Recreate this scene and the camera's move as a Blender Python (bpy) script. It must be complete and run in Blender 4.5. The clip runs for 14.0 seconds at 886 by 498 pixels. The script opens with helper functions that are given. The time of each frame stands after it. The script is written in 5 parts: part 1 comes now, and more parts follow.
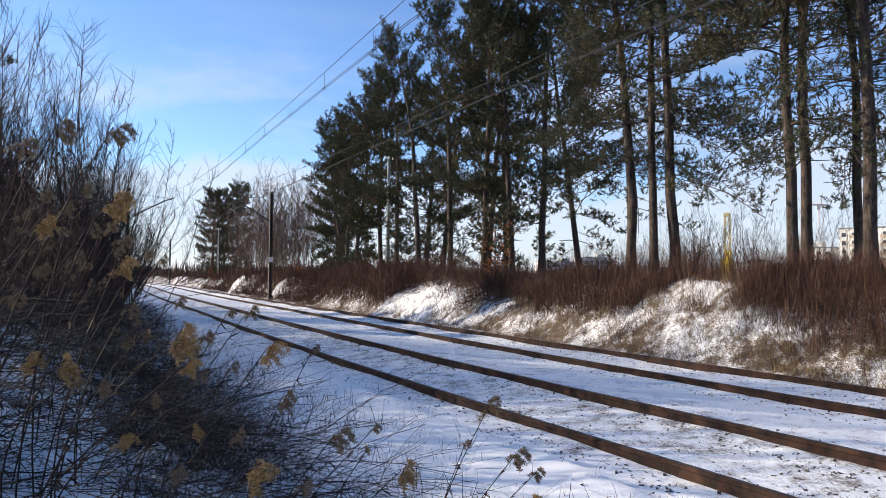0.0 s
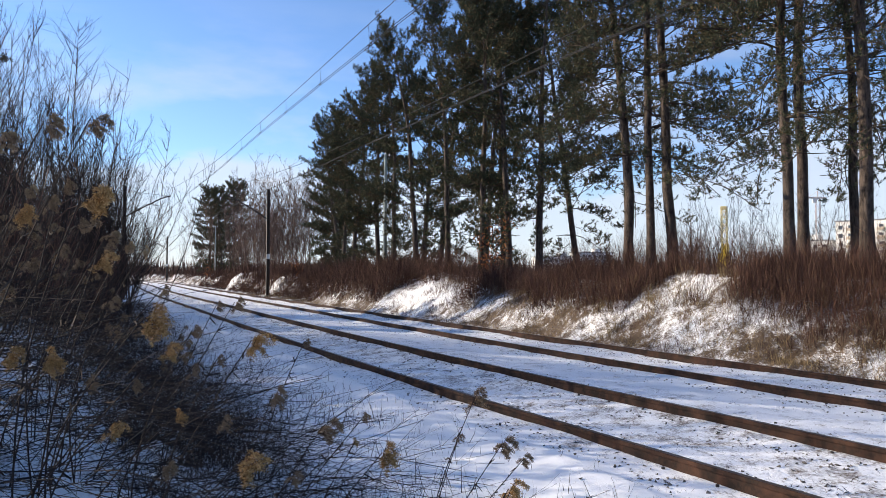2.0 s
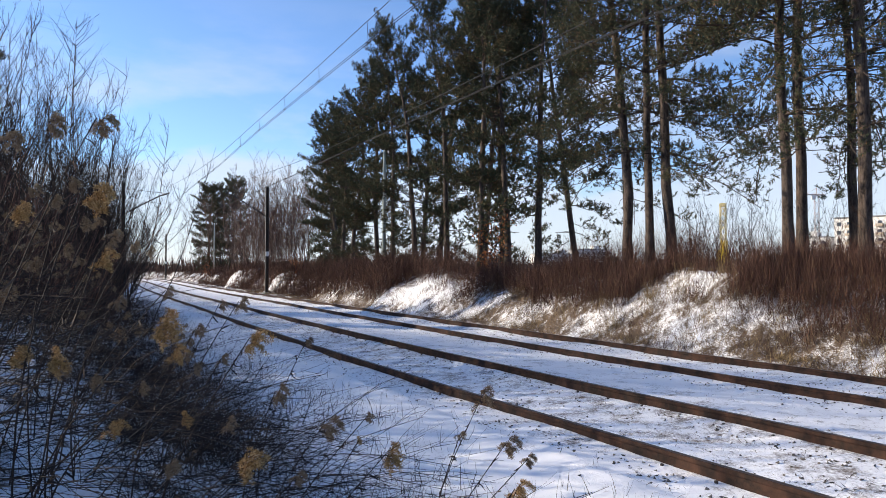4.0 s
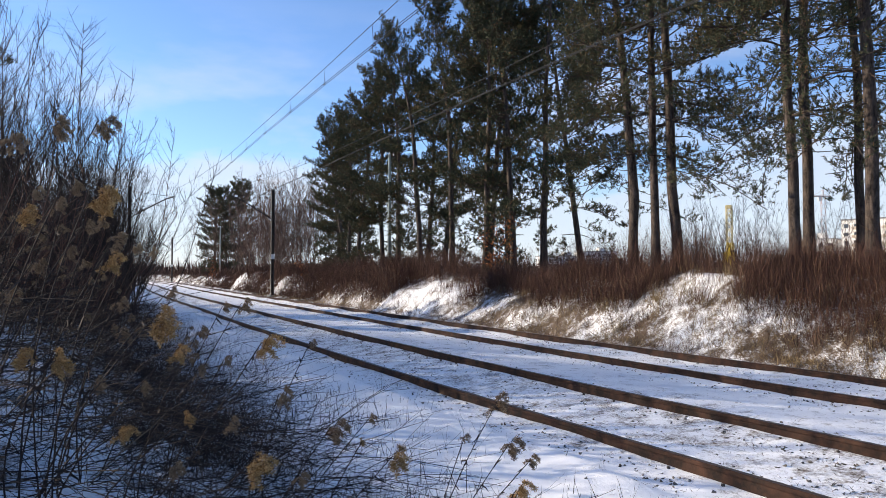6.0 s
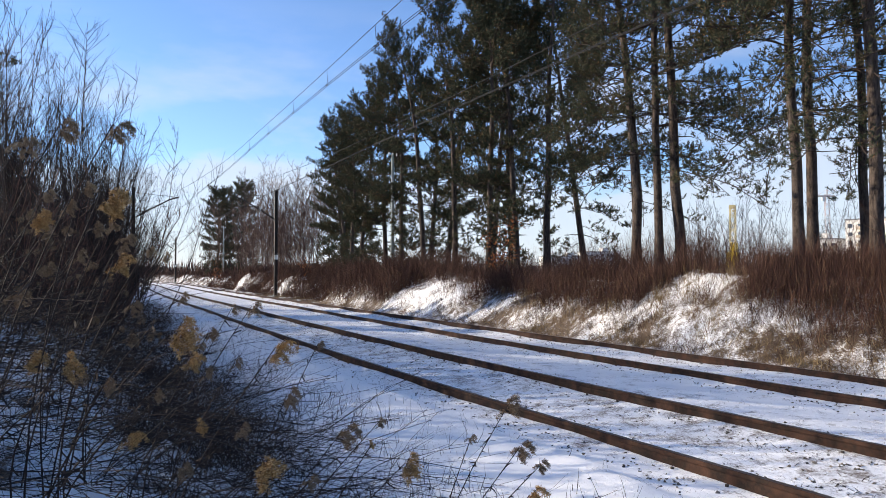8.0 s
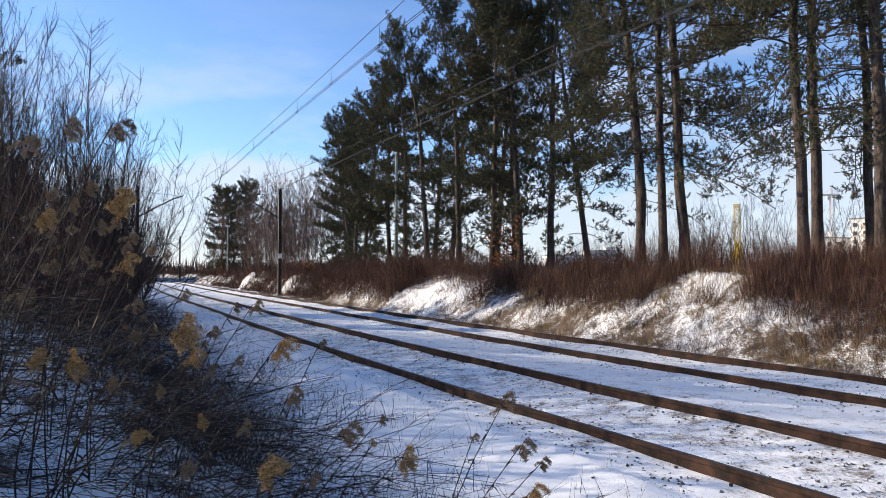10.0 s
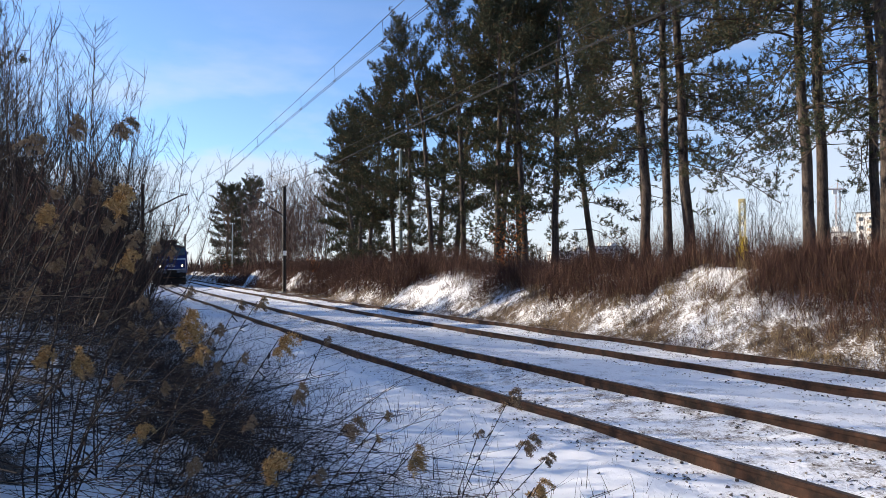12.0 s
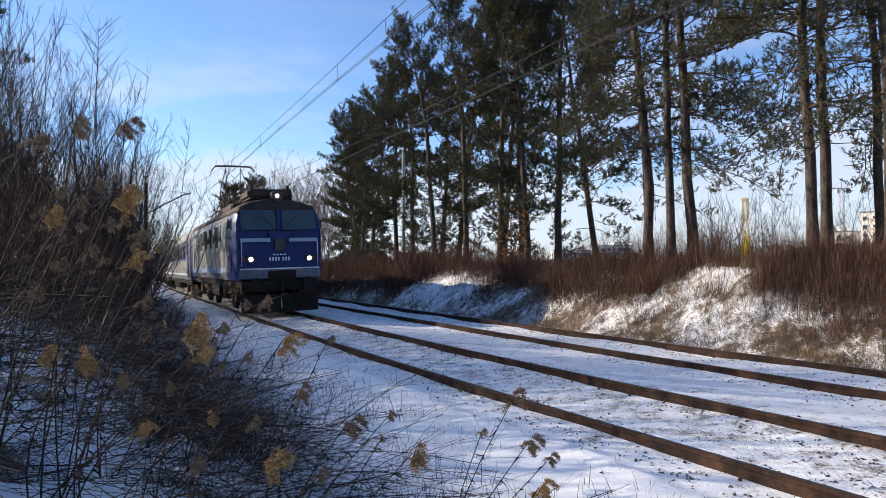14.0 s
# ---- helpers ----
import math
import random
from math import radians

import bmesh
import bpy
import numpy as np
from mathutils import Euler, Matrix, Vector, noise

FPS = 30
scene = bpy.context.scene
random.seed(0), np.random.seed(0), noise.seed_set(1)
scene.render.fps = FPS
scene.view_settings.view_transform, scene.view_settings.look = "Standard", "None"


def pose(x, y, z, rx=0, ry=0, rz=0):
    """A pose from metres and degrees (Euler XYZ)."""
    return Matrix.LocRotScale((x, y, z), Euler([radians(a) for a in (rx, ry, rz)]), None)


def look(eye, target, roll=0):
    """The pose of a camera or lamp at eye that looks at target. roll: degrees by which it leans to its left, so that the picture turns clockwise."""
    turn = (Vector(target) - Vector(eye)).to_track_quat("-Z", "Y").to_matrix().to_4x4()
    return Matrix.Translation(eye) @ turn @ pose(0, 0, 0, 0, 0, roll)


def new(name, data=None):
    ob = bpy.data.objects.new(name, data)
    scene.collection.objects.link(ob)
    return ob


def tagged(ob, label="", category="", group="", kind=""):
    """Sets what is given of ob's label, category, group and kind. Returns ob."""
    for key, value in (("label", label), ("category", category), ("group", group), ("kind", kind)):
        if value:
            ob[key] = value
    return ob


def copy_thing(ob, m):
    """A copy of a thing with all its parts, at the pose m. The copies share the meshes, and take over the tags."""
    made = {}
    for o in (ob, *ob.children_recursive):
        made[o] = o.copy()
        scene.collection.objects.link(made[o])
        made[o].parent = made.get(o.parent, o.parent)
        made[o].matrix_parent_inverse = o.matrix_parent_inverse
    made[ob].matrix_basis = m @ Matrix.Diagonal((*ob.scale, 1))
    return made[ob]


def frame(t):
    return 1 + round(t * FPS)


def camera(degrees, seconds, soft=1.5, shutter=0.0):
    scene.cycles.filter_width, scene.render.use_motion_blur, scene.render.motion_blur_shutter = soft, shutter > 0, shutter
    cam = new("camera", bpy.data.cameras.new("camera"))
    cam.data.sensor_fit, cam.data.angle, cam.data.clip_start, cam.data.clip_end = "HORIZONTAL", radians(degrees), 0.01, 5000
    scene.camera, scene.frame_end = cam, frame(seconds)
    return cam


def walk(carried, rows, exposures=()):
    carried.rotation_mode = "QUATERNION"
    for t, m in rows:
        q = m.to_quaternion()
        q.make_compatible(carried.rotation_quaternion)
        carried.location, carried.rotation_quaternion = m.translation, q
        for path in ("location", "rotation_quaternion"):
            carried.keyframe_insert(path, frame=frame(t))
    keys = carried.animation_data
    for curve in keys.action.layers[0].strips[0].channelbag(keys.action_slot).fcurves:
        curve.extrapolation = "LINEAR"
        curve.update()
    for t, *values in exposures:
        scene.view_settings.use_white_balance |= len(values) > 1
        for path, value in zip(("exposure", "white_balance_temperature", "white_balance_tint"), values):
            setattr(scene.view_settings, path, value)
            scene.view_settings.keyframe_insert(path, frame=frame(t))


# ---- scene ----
# ---------------- camera and its walk ----------------
cam = camera(63.7, 14.0, soft=0.8)
EYE = (0.0, 0.0, 1.62)


def aim(azimuth, tilt, roll):
    return pose(*EYE, 90 + tilt, roll, -azimuth)


walk(cam, [(t, aim(a, p, r)) for t, a, p, r in (
    (0, 26.335, 2.224, -0.575), (0.5, 26.736, 2.304, -0.484), (1, 26.478, 2.342, -0.228),
    (1.5, 26.739, 2.308, -0.153), (2, 26.529, 1.881, -0.136), (2.5, 26.544, 1.626, -0.106),
    (3, 26.721, 1.630, -0.169), (5.5, 26.250, 1.750, 0.051), (6, 26.172, 1.851, 0.007),
    (6.5, 26.241, 1.982, 0.0), (7, 26.175, 1.955, -0.086), (7.5, 26.106, 2.025, -0.067),
    (8, 25.922, 1.876, 0.057), (10.5, 25.514, 1.716, 0.086), (11, 25.392, 1.541, 0.282),
    (11.5, 25.374, 1.525, 0.325), (12, 25.256, 1.504, 0.303), (12.5, 25.201, 1.609, 0.423),
    (13, 24.989, 1.270, 0.383), (13.5, 24.932, 1.352, 0.290), (14, 25.035, 1.441, 0.274))])

# ---------------- sky, sun, exposure ----------------
SUN_AZ, SUN_EL = radians(-48), radians(19.5)
world = bpy.data.worlds.new("winter_sky")
scene.world = world
world.use_nodes = True
wn, wl = world.node_tree.nodes, world.node_tree.links
wn.clear()
w_out = wn.new("ShaderNodeOutputWorld")
w_bg = wn.new("ShaderNodeBackground")
w_sky = wn.new("ShaderNodeTexSky")
w_sky.sky_type = "NISHITA"
w_sky.sun_disc = False
w_sky.sun_elevation, w_sky.sun_rotation = SUN_EL, SUN_AZ
w_sky.altitude, w_sky.air_density, w_sky.dust_density, w_sky.ozone_density = 200, 1.0, 0.0, 3.5
w_bg.inputs["Strength"].default_value = 0.123
# a cloud bank low over the horizon, thin streaks above it
w_co = wn.new("ShaderNodeTexCoord")
w_sep = wn.new("ShaderNodeSeparateXYZ")
w_map = wn.new("ShaderNodeMapping")
w_map.inputs["Scale"].default_value = (2.2, 2.2, 7.5)
w_map.inputs["Location"].default_value = (0.9, 1.6, 0.1)
w_noise = wn.new("ShaderNodeTexNoise")
w_noise.inputs["Scale"].default_value = 1.6
w_noise.inputs["Detail"].default_value = 7
w_noise.inputs["Roughness"].default_value = 0.55
w_ramp = wn.new("ShaderNodeValToRGB")
w_ramp.color_ramp.elements[0].position, w_ramp.color_ramp.elements[1].position = 0.44, 0.72
w_low = wn.new("ShaderNodeMapRange")
w_low.inputs["From Min"].default_value, w_low.inputs["From Max"].default_value = 0.36, 0.16
w_mul = wn.new("ShaderNodeMath")
w_mul.operation = "MULTIPLY"
w_lift = wn.new("ShaderNodeMath")
w_lift.operation = "MULTIPLY_ADD"
w_lift.inputs[1].default_value = -0.30
w_bank = wn.new("ShaderNodeMapRange")
w_bank.interpolation_type = "SMOOTHSTEP"
w_bank.inputs["From Min"].default_value, w_bank.inputs["From Max"].default_value = 0.035, -0.035
w_bank.inputs["To Max"].default_value = 0.72
w_max = wn.new("ShaderNodeMath")
w_max.operation = "MAXIMUM"
w_mix = wn.new("ShaderNodeMixRGB")
w_mix.inputs["Color2"].default_value = (4.1, 4.4, 5.0, 1)
wl.new(w_co.outputs["Generated"], w_map.inputs["Vector"])
wl.new(w_map.outputs["Vector"], w_noise.inputs["Vector"])
wl.new(w_co.outputs["Generated"], w_sep.inputs["Vector"])
wl.new(w_sep.outputs["Z"], w_low.inputs["Value"])
wl.new(w_noise.outputs["Fac"], w_ramp.inputs["Fac"])
wl.new(w_ramp.outputs["Color"], w_mul.inputs[0])
wl.new(w_low.outputs["Result"], w_mul.inputs[1])
wl.new(w_noise.outputs["Fac"], w_lift.inputs[0])
wl.new(w_sep.outputs["Z"], w_lift.inputs[2])
wl.new(w_lift.outputs["Value"], w_bank.inputs["Value"])
wl.new(w_mul.outputs["Value"], w_max.inputs[0])
wl.new(w_bank.outputs["Result"], w_max.inputs[1])
wl.new(w_max.outputs["Value"], w_mix.inputs["Fac"])
w_tint = wn.new("ShaderNodeMixRGB")
w_tint.blend_type = "MULTIPLY"
w_tint.inputs["Fac"].default_value = 1.0
w_tint.inputs["Color2"].default_value = (0.96, 0.98, 1.12, 1)
wl.new(w_sky.outputs["Color"], w_tint.inputs["Color1"])
wl.new(w_tint.outputs["Color"], w_mix.inputs["Color1"])
wl.new(w_mix.outputs["Color"], w_bg.inputs["Color"])
wl.new(w_bg.outputs["Background"], w_out.inputs["Surface"])

sun = new("sun", bpy.data.lights.new("sun", "SUN"))
sun.data.energy, sun.data.angle, sun.data.color = 5.0, radians(0.6), (1.0, 0.87, 0.70)
sun_dir = Vector((math.sin(SUN_AZ) * math.cos(SUN_EL), math.cos(SUN_AZ) * math.cos(SUN_EL), math.sin(SUN_EL)))
sun.matrix_world = look(sun_dir * 60, (0, 0, 0))
scene.view_settings.exposure = 0.68


# ---------------- materials ----------------
class Mat:
    """A node material: principled shader with mixing helpers."""

    def __init__(self, name, rough=0.8, metal=0.0, spec=0.3):
        self.m = bpy.data.materials.new(name)
        self.m.use_nodes = True
        self.n, self.l = self.m.node_tree.nodes, self.m.node_tree.links
        self.p = self.n["Principled BSDF"]
        self.p.inputs["Roughness"].default_value = rough
        self.p.inputs["Metallic"].default_value = metal
        self.p.inputs["Specular IOR Level"].default_value = spec
        self.co = self.n.new("ShaderNodeTexCoord").outputs["Object"]

    def noise(self, scale, detail=4, rough=0.6, stretch=None):
        t = self.n.new("ShaderNodeTexNoise")
        t.inputs["Scale"].default_value, t.inputs["Detail"].default_value, t.inputs["Roughness"].default_value = scale, detail, rough
        if stretch:
            mp = self.n.new("ShaderNodeMapping")
            mp.inputs["Scale"].default_value = stretch
            self.l.new(self.co, mp.inputs["Vector"])
            self.l.new(mp.outputs["Vector"], t.inputs["Vector"])
        else:
            self.l.new(self.co, t.inputs["Vector"])
        return t.outputs["Fac"]

    def island(self):
        return self.n.new("ShaderNodeNewGeometry").outputs["Random Per Island"]

    def each(self):
        return self.n.new("ShaderNodeObjectInfo").outputs["Random"]

    def ramp(self, fac, *stops):
        r = self.n.new("ShaderNodeValToRGB")
        e = r.color_ramp.elements
        while len(e) < len(stops):
            e.new(0.5)
        for el, (pos, col) in zip(e, stops):
            el.position = pos
            el.color = (*col, 1) if not isinstance(col, (int, float)) else (col, col, col, 1)
        self.l.new(fac, r.inputs["Fac"])
        return r.outputs["Color"]

    def mix(self, fac, a, b, blend="MIX"):
        x = self.n.new("ShaderNodeMixRGB")
        x.blend_type = blend
        for s, v in zip(("Fac", "Color1", "Color2"), (fac, a, b)):
            if isinstance(v, (int, float)):
                x.inputs[s].default_value = v if s == "Fac" else (v, v, v, 1)
            elif isinstance(v, tuple):
                x.inputs[s].default_value = (*v, 1)
            else:
                self.l.new(v, x.inputs[s])
        return x.outputs["Color"]

    def color(self, c):
        if isinstance(c, tuple):
            self.p.inputs["Base Color"].default_value = (*c, 1)
        else:
            self.l.new(c, self.p.inputs["Base Color"])
        return self

    def rough(self, r):
        self.l.new(r, self.p.inputs["Roughness"])
        return self

    def bump(self, h, strength=0.4, dist=0.02):
        b = self.n.new("ShaderNodeBump")
        b.inputs["Strength"].default_value, b.inputs["Distance"].default_value = strength, dist
        self.l.new(h, b.inputs["Height"])
        self.l.new(b.outputs["Normal"], self.p.inputs["Normal"])
        return self

    def glow(self, col, strength):
        self.p.inputs["Emission Color"].default_value = (*col, 1)
        self.p.inputs["Emission Strength"].default_value = strength
        return self


def simple(name, a, b, rough=0.7, metal=0.0, scale=6.0, bump=0.0, spec=0.3, stretch=None):
    k = Mat(name, rough, metal, spec)
    f = k.noise(scale, 5, 0.65, stretch)
    k.color(k.mix(k.ramp(f, (0.3, 0.0), (0.7, 1.0)), a, b))
    if bump:
        k.bump(k.noise(scale * 4, 4, 0.7, stretch), bump, 0.01)
    return k.m


def snow_material():
    k = Mat("snow_ground", 0.75, 0, 0.25)
    big = k.noise(0.5, 4)
    mid = k.noise(3.2, 6, 0.7)
    fine = k.noise(34, 6, 0.85, (1, 0.45, 1))
    snow = k.mix(big, (0.85, 0.86, 0.88), (0.92, 0.915, 0.91))
    earth = k.mix(fine, (0.045, 0.03, 0.022), (0.16, 0.11, 0.07))
    at = k.n.new("ShaderNodeAttribute")
    at.attribute_name = "bare"
    s = k.mix(0.5, mid, fine)
    amount = k.mix(1.0, s, at.outputs["Color"], "ADD")
    k.color(k.mix(k.ramp(amount, (0.62, 0.0), (0.74, 1.0)), snow, earth))
    k.bump(k.mix(0.5, k.noise(13, 5, 0.7), fine), 0.5, 0.045)
    return k.m


def rail_material():
    k = Mat("rusty_rail", 0.8, 0.0, 0.15)
    f = k.noise(5, 6, 0.7)
    g = k.noise(60, 4, 0.7)
    rust = k.mix(k.ramp(f, (0.40, 0.0), (0.66, 1.0)), (0.011, 0.008, 0.007), (0.072, 0.034, 0.021))
    k.color(k.mix(k.ramp(g, (0.35, 0.0), (0.75, 0.6)), rust, (0.035, 0.02, 0.014)))
    k.bump(g, 0.3, 0.004)
    return k.m


def bark_material():
    k = Mat("pine_bark", 0.9, 0, 0.15)
    f = k.noise(11, 6, 0.75, (1, 1, 0.3))
    g = k.noise(0.35, 3)
    k.color(k.mix(k.ramp(f, (0.35, 0.0), (0.7, 1.0)), (0.028, 0.022, 0.019), k.mix(g, (0.15, 0.122, 0.105), (0.20, 0.145, 0.11))))
    k.bump(f, 1.0, 0.07)
    return k.m


def needle_material():
    k = Mat("pine_needles", 0.8, 0, 0.1)
    r = k.island()
    c = k.ramp(r, (0.0, (0.038, 0.048, 0.030)), (0.6, (0.072, 0.080, 0.046)), (0.9, (0.11, 0.10, 0.058)), (0.97, (0.21, 0.115, 0.055)))
    patch = k.ramp(k.noise(0.55, 3), (0.52, 0.0), (0.72, 0.75))
    k.color(k.mix(patch, c, (0.125, 0.088, 0.045)))
    return k.m


def island_material(name, *stops, rough=0.85):
    k = Mat(name, rough, 0, 0.15)
    k.color(k.ramp(k.island(), *stops))
    return k.m


SNOW = snow_material()
RAIL = rail_material()
RAIL_TOP = simple("worn_rail_head", (0.055, 0.038, 0.03), (0.12, 0.09, 0.072), 0.45, 0.5, 20)
BARK = bark_material()
NEEDLE = needle_material()
LIMB = simple("pine_limb", (0.035, 0.026, 0.021), (0.10, 0.068, 0.048), 0.9, 0, 14, 0.4)
TWIG = island_material("bare_twigs", (0.0, (0.014, 0.010, 0.009)), (0.65, (0.036, 0.025, 0.021)), (1.0, (0.09, 0.062, 0.048)))
BIRCH = island_material("pale_bare_branches", (0.0, (0.085, 0.052, 0.04)), (0.75, (0.155, 0.10, 0.077)), (1.0, (0.32, 0.25, 0.20)))
BRUSH = island_material("brown_brushwood", (0.0, (0.03, 0.015, 0.012)), (0.45, (0.075, 0.038, 0.029)), (0.85, (0.13, 0.068, 0.048)), (1.0, (0.24, 0.15, 0.09)))
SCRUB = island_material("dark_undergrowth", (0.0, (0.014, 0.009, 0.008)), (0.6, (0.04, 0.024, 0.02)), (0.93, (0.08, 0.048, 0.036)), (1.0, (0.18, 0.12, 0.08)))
STRAW = island_material("dry_straw", (0.0, (0.10, 0.065, 0.035)), (0.5, (0.21, 0.145, 0.075)), (1.0, (0.38, 0.29, 0.16)))
FLUFF = island_material("golden_seed_fluff", (0.0, (0.17, 0.09, 0.03)), (0.5, (0.36, 0.21, 0.075)), (1.0, (0.62, 0.44, 0.22)))
FLUFF_GREY = island_material("grey_brown_seed_fluff", (0.0, (0.11, 0.07, 0.04)), (0.5, (0.22, 0.145, 0.085)), (1.0, (0.38, 0.29, 0.19)))
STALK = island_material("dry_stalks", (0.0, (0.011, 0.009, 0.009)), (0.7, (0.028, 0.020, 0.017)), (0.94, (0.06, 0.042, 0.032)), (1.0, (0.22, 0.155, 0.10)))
RUSSET = island_material("russet_oak_leaves", (0.0, (0.16, 0.055, 0.022)), (0.6, (0.28, 0.10, 0.035)), (1.0, (0.36, 0.17, 0.07)))
CONCRETE = simple("grey_concrete", (0.24, 0.27, 0.24), (0.36, 0.39, 0.35), 0.85, 0, 4, 0.2)
STEEL_DARK = simple("dark_painted_steel", (0.035, 0.03, 0.028), (0.075, 0.06, 0.05), 0.6, 0.2, 8, 0.2)
WIRE = simple("wire", (0.03, 0.028, 0.026), (0.05, 0.047, 0.045), 0.7, 0.1, 8)
INSULATOR = simple("white_insulator", (0.62, 0.62, 0.60), (0.74, 0.74, 0.72), 0.3, 0, 8)
STONE = island_material("ballast_stone", (0.0, (0.05, 0.045, 0.04)), (0.6, (0.12, 0.105, 0.09)), (1.0, (0.2, 0.175, 0.15)))


# ---------------- mesh helpers ----------------
def mesh_of(name, verts, faces, material=None, smooth=False):
    me = bpy.data.meshes.new(name)
    me.from_pydata(np.asarray(verts).tolist(), [], [list(f) for f in np.asarray(faces).tolist()] if not isinstance(faces, list) else faces)
    if material:
        me.materials.append(material)
    if smooth:
        me.polygons.foreach_set("use_smooth", [True] * len(me.polygons))
    me.update()
    return me


def part(name, shape, material, parent, label="", smooth=False):
    """One mesh object under a thing or a part; shape: a bmesh, a mesh, or (verts, faces)."""
    if isinstance(shape, tuple):
        me = mesh_of(name, shape[0], shape[1], material, smooth)
    elif isinstance(shape, bmesh.types.BMesh):
        me = bpy.data.meshes.new(name)
        shape.to_mesh(me)
        shape.free()
        me.materials.append(material)
        if smooth:
            me.polygons.foreach_set("use_smooth", [True] * len(me.polygons))
    else:
        me = shape
    ob = new(name, me)
    ob.parent = parent
    if label:
        tagged(ob, label)
    return ob


def thing(name, label, category, m=None, group="", kind=""):
    ob = new(name)
    ob.empty_display_size = 0.2
    if m is not None:
        ob.matrix_basis = m
    return tagged(ob, label, category, group, kind)


def box(bm, cx, cy, cz, sx, sy, sz, bevel=0.0, m=None):
    r = bmesh.ops.create_cube(bm, size=1)
    bmesh.ops.transform(bm, matrix=(m or Matrix()) @ Matrix.LocRotScale((cx, cy, cz), None, (sx, sy, sz)), verts=r["verts"])
    if bevel:
        es = list({e for v in r["verts"] for e in v.link_edges})
        bmesh.ops.bevel(bm, geom=es, offset=bevel, segments=2, affect="EDGES")
    return bm


def cyl(bm, a, b, r1, r2=None, n=12):
    a, b = Vector(a), Vector(b)
    q = (b - a).to_track_quat("Z", "Y")
    bmesh.ops.create_cone(bm, cap_ends=True, segments=n, radius1=r1, radius2=r1 if r2 is None else r2, depth=(b - a).length,
                          matrix=Matrix.LocRotScale((a + b) / 2, q, None))
    return bm


def tubes(P, R, n=3):
    """Tubes along N polylines of K points: P (N, K, 3), R (N, K)."""
    P, R = np.asarray(P, float), np.asarray(R, float)
    N, K = R.shape
    T = np.gradient(P, axis=1)
    T /= np.linalg.norm(T, axis=2, keepdims=True) + 1e-9
    ref = np.where(np.abs(T[:, :1, 2:3]) > 0.8, np.array([1.0, 0, 0]), np.array([0, 0, 1.0]))
    S = np.cross(T, np.broadcast_to(ref, T.shape))
    S /= np.linalg.norm(S, axis=2, keepdims=True) + 1e-9
    U = np.cross(S, T)
    a = np.arange(n) * 2 * np.pi / n
    V = P[:, :, None] + R[:, :, None, None] * (np.cos(a)[:, None] * S[:, :, None] + np.sin(a)[:, None] * U[:, :, None])
    idx = np.arange(N * K * n).reshape(N, K, n)
    nx = np.roll(idx, -1, axis=2)
    Fc = np.stack([idx[:, :-1], nx[:, :-1], nx[:, 1:], idx[:, 1:]], -1).reshape(-1, 4)
    return V.reshape(-1, 3), Fc


def blades(base, tip, width, rng, bend=0.25):
    """Thin bent blades of two faces each from base to tip."""
    N = len(base)
    d = tip - base
    L = np.linalg.norm(d, axis=1, keepdims=True)
    w = np.cross(d, rng.normal(size=(N, 3)))
    w = w / (np.linalg.norm(w, axis=1, keepdims=True) + 1e-9) * np.asarray(width).reshape(-1, 1) * 0.5
    mid = base + d * 0.55 + rng.normal(size=(N, 3)) * L * bend * 0.25
    V = np.stack([base - w, base + w, mid + w * 0.7, mid - w * 0.7, tip], 1).reshape(-1, 3)
    i = np.arange(N)[:, None] * 5
    F4 = (i + np.array([0, 1, 2, 3])).tolist()
    F3 = (i + np.array([3, 2, 4])).tolist()
    return V, F4 + F3


def join(*shapes):
    V, F, o = [], [], 0
    for v, f in shapes:
        f = f if isinstance(f, list) else f.tolist()
        V.append(np.asarray(v))
        F += [[i + o for i in q] for q in f]
        o += len(v)
    return np.concatenate(V), F


# ---------------- the line of the railway ----------------
HEAD_S = np.array([-400, 0, 20, 40, 60, 80, 95, 120, 200, 400, 900.0])
HEAD_A = np.array([0, 0, -0.008, -0.005, 0.011, 0.030, 0.022, -0.035, -0.25, -0.62, -0.9])
_s = np.arange(-400, 900.01, 0.5)
_a = np.interp(_s, HEAD_S, HEAD_A)
_x = np.concatenate([[0], np.cumsum(np.sin((_a[1:] + _a[:-1]) / 2) * 0.5)])
_y = np.concatenate([[0], np.cumsum(np.cos((_a[1:] + _a[:-1]) / 2) * 0.5)])
_x -= _x[800]
_y -= _y[800]
_x = _x + np.interp(_s, (0, 4, 8, 12, 16, 20, 26, 34), (0.328, 0.167, -0.003, -0.11, -0.15, -0.15, -0.133, 0))
RAIL_X = (4.78, 6.285, 8.893, 10.398)   # the four rail heads
RAIL_Z = (-0.066, 0.047, 0.001, 0.044)     # banked a little in the bend


def on_line(u, s):
    """World x, y and heading at the distance s along the line, u metres to its side."""
    a = np.interp(s, _s, _a)
    return np.interp(s, _s, _x) + u * np.cos(a), np.interp(s, _s, _y) - u * np.sin(a), a


def line_x(y):
    return np.interp(y, _y, _x)


# ---------------- ground ----------------
def bumps(x, y):
    return (np.sin(x * 1.7 + 0.8 * np.sin(y * 0.9)) * np.sin(y * 1.3 + np.sin(x * 0.7)) * 0.5
            + np.sin(x * 4.1 + y * 1.1 + 2 * np.sin(y * 0.6)) * np.sin(y * 3.3 - x * 1.6) * 0.28
            + np.sin(x * 9.3 - y * 2.0 + np.sin(y * 3)) * np.sin(y * 8.1 + x * 2.5) * 0.22)


